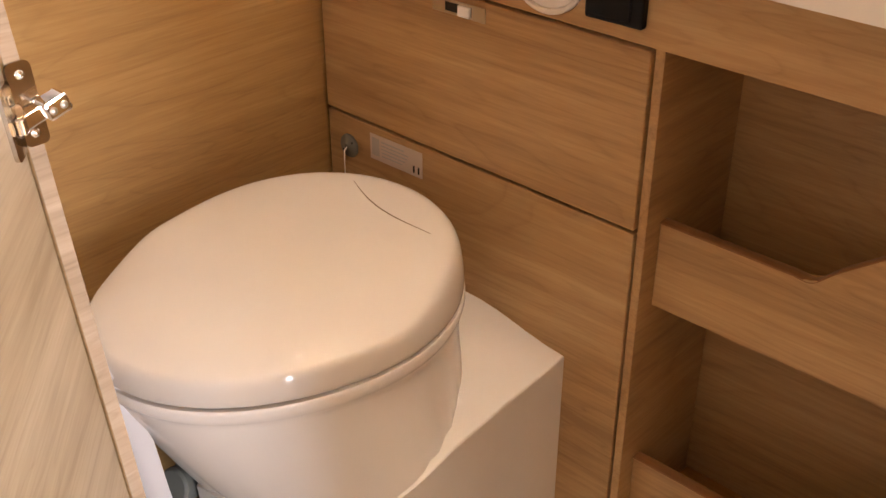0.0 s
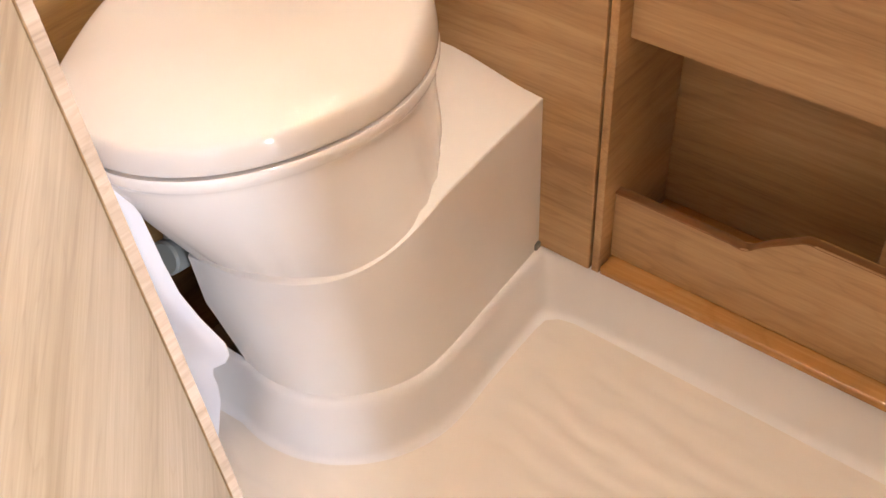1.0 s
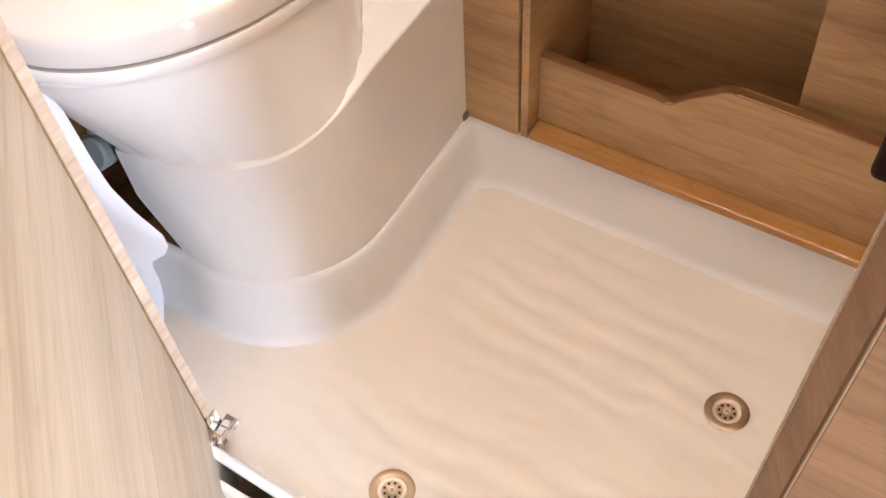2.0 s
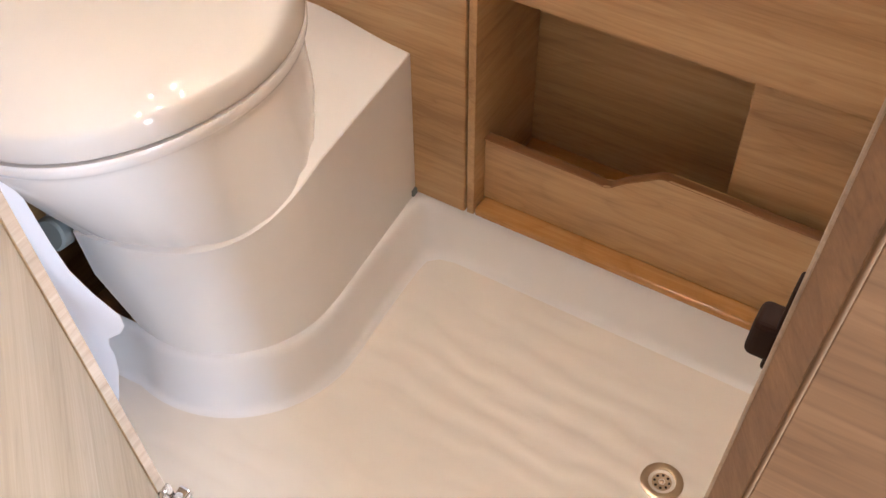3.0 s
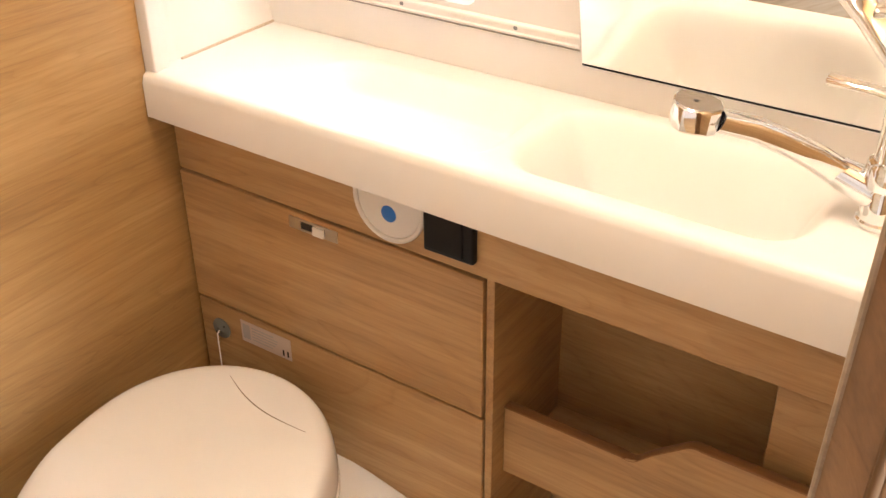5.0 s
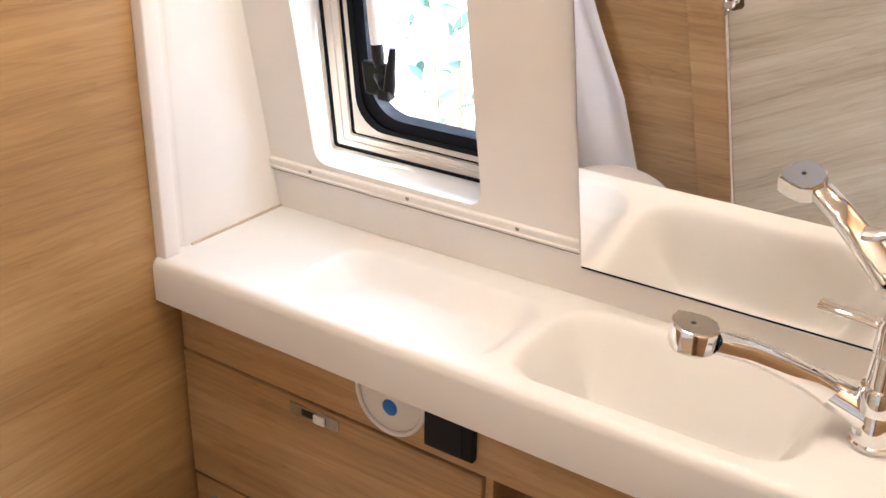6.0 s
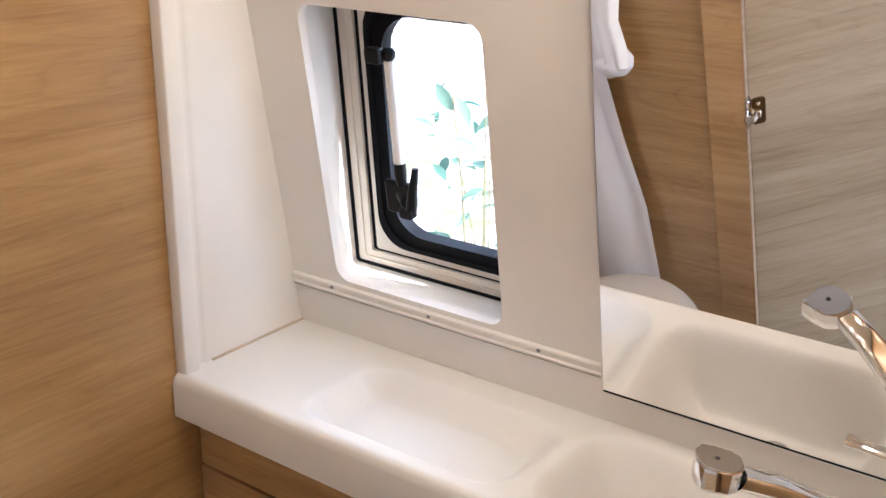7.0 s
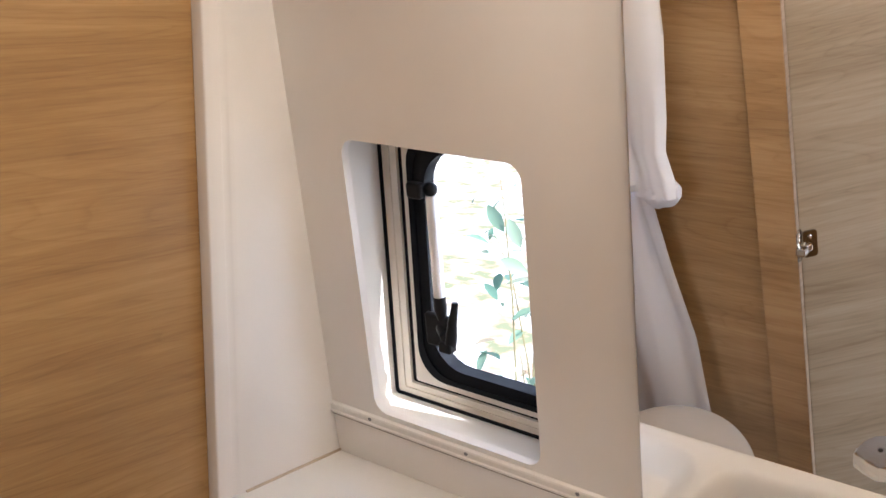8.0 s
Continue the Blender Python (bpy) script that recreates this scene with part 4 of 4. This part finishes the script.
def hinge(z, dx=0.0):
    M = LEANX @ Matrix.Translation((dx, 0, 0))
    bm = bmesh.new()
    prism(bm, rounded(-0.579, -0.561, z - 0.030, z + 0.030, 0.005), 0.4565, 0.4585, lambda u, v, d: M @ Vector((d, u, v)))
    hg = part("hinge", bm, nickel, door, "bright nickel cranked hinge")
    ARM = M @ Matrix.Translation((0, -0.583, z - 0.009)) @ Matrix.Rotation(radians(16), 4, "X")
    part("arm", boxed((0.4590, 0.0, -0.0055), (0.4700, 0.024, 0.0050), 0.0016, 3, ARM), chrome, hg)
    part("cap", boxed((0.4588, 0.0175, -0.0068), (0.4755, 0.0365, 0.0066), 0.0026, 3, ARM), chrome, hg)
    for y in (0.0225, 0.0310):
        bm = bmesh.new()
        lathe(bm, [(0.0, 0.0016), (0.0020, 0.0012), (0.0030, 0.0)], 14, ARM @ Matrix.Translation((0.4755, y, 0.0)) @ Matrix.Rotation(radians(90), 4, "Y"), False, False)
        part("cap_screw", bm, steel, hg, smooth=True)
    bm = bmesh.new()
    prism(bm, rounded(0.006, 0.030, z - 0.030, z + 0.022, 0.006), -0.0008, 0.0022, lambda u, v, d: DOORWAY @ Vector((u, d, v)))
    part("door_plate", bm, nickel, hg)
    part("door_screw", boxed((0.014, 0.0022, z + 0.008), (0.020, 0.0038, z + 0.014), 0.001, 2, DOORWAY), chrome, hg)
    part("link", boxed((-0.004, 0.0022, z - 0.014), (0.020, 0.0085, z - 0.002), 0.0015, 2, DOORWAY), chrome, hg)
    part("knuckle", boxed((0.4560, -0.583, z - 0.016), (0.4635, -0.576, z + 0.002), 0.0015, 2, M), brass_steel, hg)
    for y, dz in ((-0.570, 0.021), (-0.570, -0.021)):
        bm = bmesh.new()
        lathe(bm, [(0.0, 0.0018), (0.002, 0.0014), (0.0034, 0.0)], 14, M @ Matrix.Translation((0.4585, y, z + dz)) @ Matrix.Rotation(radians(90), 4, "Y"), False, False)
        part("screw", bm, chrome, hg, smooth=True)
    return hg


hinge(0.855)
hinge(0.042, -0.001)

# ---- mirror ----
MIRROR = WALL @ Matrix.Translation((0, 0.051, -0.013)) @ Matrix.Rotation(-0.020, 4, "X") @ Matrix.Translation((0, -0.051, 0.013))
mirror = thing("wall_mirror", on_wall(0.78, 0.5, -0.016), "large frameless wall mirror with polished edge", "mirror")
bm = bmesh.new()
box(bm, (0.5180, 0.0565, -0.0205), (RIGHT - 0.001, 0.78, -0.0165), 0.0, 1, MIRROR)
part("glass", bm, mirror_mat, mirror, "silvered mirror glass")
bm = bmesh.new()
box(bm, (0.5175, 0.0535, -0.0205), (RIGHT - 0.001, 0.0563, -0.0130), 0.0, 1, MIRROR)
part("bottom_edge", bm, rubber, mirror, "dark lower edge")
bm = bmesh.new()
box(bm, (0.5158, 0.0510, -0.0212), (RIGHT - 0.001, 0.0533, -0.0130), 0.0005, 1, MIRROR)
part("bottom_profile", bm, aluminium, mirror, "thin aluminium profile")
bm = bmesh.new()
box(bm, (0.5158, 0.0535, -0.0212), (0.5178, 0.78, -0.0130), 0.0004, 1, MIRROR)
part("side_profile", bm, aluminium, mirror, "thin aluminium profile")

# ---- shower curtain ----
curtain = thing("shower_curtain", (0.09, -0.52, 0.1), "white fabric shower curtain gathered by the wall", "curtain")


def drape(rows_def, folds, n=90, seed=0.0):
    """Hanging cloth: rows of (z, x0, y0, x1, y1, fold depth)."""
    bm = bmesh.new()
    rings = []
    for z, x0, y0, x1, y1, amp in rows_def:
        a, b = Vector((x0, y0, z)), Vector((x1, y1, z))
        d = (b - a)
        nrm = Vector((-d.y, d.x, 0)).normalized()
        ring = []
        for k in range(n + 1):
            f = k / n
            wob = math.sin(2 * math.pi * folds * f + seed + 4.2 * z) + 0.32 * math.sin(2 * math.pi * folds * 2.3 * f + 2.1 * seed + 7.7 * z) + 0.45 * noise.noise(Vector((9 * f, 7 * z, seed)))
            ring.append(a + d * f + nrm * amp * 0.75 * wob)
        rings.append(ring)
    ring_loft(bm, rings, False, False, False)
    return bm


upper = [(1.88, 0.015, -0.545, 0.205, -0.545, 0.012), (1.5, 0.015, -0.543, 0.203, -0.543, 0.013), (1.25, 0.012, -0.540, 0.198, -0.540, 0.014), (1.10, 0.012, -0.538, 0.188, -0.538, 0.014), (1.04, 0.010, -0.535, 0.182, -0.535, 0.015), (1.00, 0.008, -0.530, 0.203, -0.520, 0.017), (0.965, 0.008, -0.528, 0.206, -0.514, 0.016), (0.945, 0.008, -0.533, 0.184, -0.530, 0.012), (0.938, 0.010, -0.540, 0.150, -0.540, 0.008)]
part("upper_drape", drape(upper, 1.7, 110, 0.9), fabric, curtain, smooth=True)
lower = [(0.96, 0.012, -0.546, 0.135, -0.546, 0.010), (0.80, 0.012, -0.545, 0.164, -0.540, 0.012), (0.65, 0.012, -0.542, 0.203, -0.528, 0.013), (0.50, 0.012, -0.540, 0.232, -0.492, 0.010), (0.40, 0.012, -0.535, 0.240, -0.462, 0.008), (0.33, 0.012, -0.530, 0.246, -0.456, 0.006), (0.29, 0.012, -0.525, 0.256, -0.454, 0.005), (0.262, 0.012, -0.522, 0.280, -0.452, 0.004), (0.240, 0.012, -0.520, 0.312, -0.450, 0.003), (0.222, 0.012, -0.518, 0.314, -0.450, 0.003), (0.203, 0.012, -0.516, 0.304, -0.451, 0.003), (0.178, 0.012, -0.515, 0.279, -0.453, 0.003), (0.166, 0.012, -0.514, 0.277, -0.454, 0.003), (0.150, 0.012, -0.513, 0.281, -0.454, 0.003), (0.120, 0.012, -0.512, 0.279, -0.455, 0.003), (0.06, 0.014, -0.512, 0.268, -0.462, 0.003), (0.012, 0.014, -0.515, 0.258, -0.470, 0.002)]
part("lower_drape", drape(lower, 1.4, 110, 1.7), fabric, curtain, smooth=True)

# the lower end of the upper drape is gathered into a rounded roll
bm = bmesh.new()
rings = []
for k in range(15):
    f = k / 14
    c = Vector((0.135 + 0.072 * f, -0.532 + 0.010 * f, 0.952 + 0.020 * f))
    rad = 0.0275 * math.sin(math.pi * (0.12 + 0.80 * f)) ** 0.6
    ring = []
    for a in range(20):
        an = 2 * math.pi * a / 20
        lump = 1 + 0.22 * noise.noise(Vector((3 * f, 2.2 * math.cos(an), 2.2 * math.sin(an)))) + 0.07 * math.sin(5 * an + 6 * f)
        ring.append(c + Vector((0.0, 0.75 * math.cos(an), 1.1 * math.sin(an))) * rad * lump)
    rings.append(ring)
ring_loft(bm, rings)
part("gathered_end", bm, fabric, curtain, "gathered rounded end", smooth=True)

# ---- lamps on the ceiling ----
lamp_unit = thing("ceiling_lamp", (0.88, -0.28, CEIL), "flat white ceiling lamp with small bright diodes", "ceiling lamp")
part("housing", boxed((0.41, -0.560, CEIL - 0.018), (1.00, 0.0, CEIL - 0.001), 0.004, 3), white_abs, lamp_unit)
for x, y in DIODES:
    bm = bmesh.new()
    lathe(bm, [(0.0, -0.001), (0.012, -0.0008), (0.014, 0.0)], 16, Matrix.Translation((x, y, CEIL - 0.0182)), False, False)
    part("diode", bm, led_mat, lamp_unit, "bright warm diode")

# ---- outdoors ----
setting("ground", boxed((-60, -60, -0.75), (60, 60, -0.7)), gravel, "pale sunlit gravel ground outside", "ground")


def leaf_mesh(length, width):
    bm = bmesh.new()
    ctr, lft, rgt = [], [], []
    for k in range(7):
        f = k / 6
        w = width * 0.5 * math.sin(math.pi * min(1, f * 0.96 + 0.03)) ** 0.8
        y, z = length * f, -0.18 * length * f * f
        ctr.append(bm.verts.new((0, y, z)))
        lft.append(bm.verts.new((-w, y, z + w * 0.35)))
        rgt.append(bm.verts.new((w, y, z + w * 0.35)))
    for k in range(6):
        bm.faces.new((ctr[k], ctr[k + 1], lft[k + 1], lft[k]))
        bm.faces.new((ctr[k], rgt[k], rgt[k + 1], ctr[k + 1]))
    me = bpy.data.meshes.new("leaf")
    for f in bm.faces:
        f.smooth = True
    bm.to_mesh(me)
    bm.free()
    me.materials.append(leaf_mat)
    return me


def shrub(x, y, z, height, spread, leaves, seed):
    rnd = random.Random(seed)
    sh = thing("shrub", (x, y, z), "sunlit green leafy shrub outside the window", "shrub", "shrubs outside")
    meshes = [leaf_mesh(0.060, 0.026), leaf_mesh(0.042, 0.020), leaf_mesh(0.085, 0.034), leaf_mesh(0.030, 0.015), leaf_mesh(0.120, 0.048)]
    bm = bmesh.new()
    stems = []
    for k in range(9):
        a = rnd.uniform(0, 2 * math.pi)
        top = Vector((x + spread * rnd.uniform(0.2, 1) * math.cos(a), y + spread * rnd.uniform(0.2, 1) * math.sin(a), z + height * rnd.uniform(0.6, 1)))
        base = Vector((x + 0.05 * math.cos(a), y + 0.05 * math.sin(a), z))
        pts = [base.lerp(top, f) + Vector((0, 0, 0.15 * height * math.sin(math.pi * f))) for f in (0, 0.3, 0.6, 0.85, 1)]
        tube(bm, pts, [0.006, 0.0045, 0.003, 0.002, 0.001], 7)
        stems.append(pts)
    part("stem", bm, bark, sh, "thin brown stems", smooth=True)
    for k in range(leaves):
        pts = rnd.choice(stems)
        i = rnd.randrange(1, 4)
        p = pts[i].lerp(pts[i + 1], rnd.random()) + Vector((rnd.gauss(0, 0.06), rnd.gauss(0, 0.06), rnd.gauss(0, 0.06)))
        ob = new("leaf", rnd.choice(meshes))
        ob.parent = sh
        ob.matrix_local = Matrix.Translation(p - Vector((x, y, z))) @ Euler((rnd.uniform(-0.9, 0.7), rnd.uniform(-0.6, 0.6), rnd.uniform(0, 6.28))).to_matrix().to_4x4()
    return sh


near_shrub = shrub(-0.82, 2.05, -0.7, 1.75, 0.24, 70, 5)
large = leaf_mesh(0.090, 0.040)
for at, along, facing in (((-0.775, 1.61, 0.965), (0.55, 0.1, -0.80), (0.35, -0.9, 0.25)), ((-0.715, 1.63, 0.930), (0.50, 0.0, -0.85), (0.55, -0.8, 0.1)), ((-0.715, 1.60, 0.815), (0.95, 0.1, -0.25), (0.2, -0.8, 0.55)), ((-0.850, 1.62, 1.110), (0.80, 0.0, 0.35), (0.2, -0.9, 0.4))):
    tip = Vector(along).normalized()
    cross = tip.cross(Vector(facing)).normalized()
    m = Matrix((cross, tip, cross.cross(tip))).transposed().to_4x4()
    ob = new("leaf", large)
    ob.parent = near_shrub
    ob.matrix_local = Matrix.Translation(Vector(at) - Vector((-0.82, 2.05, -0.7))) @ m
shrub(-1.60, 3.3, -0.7, 1.5, 0.60, 280, 8)
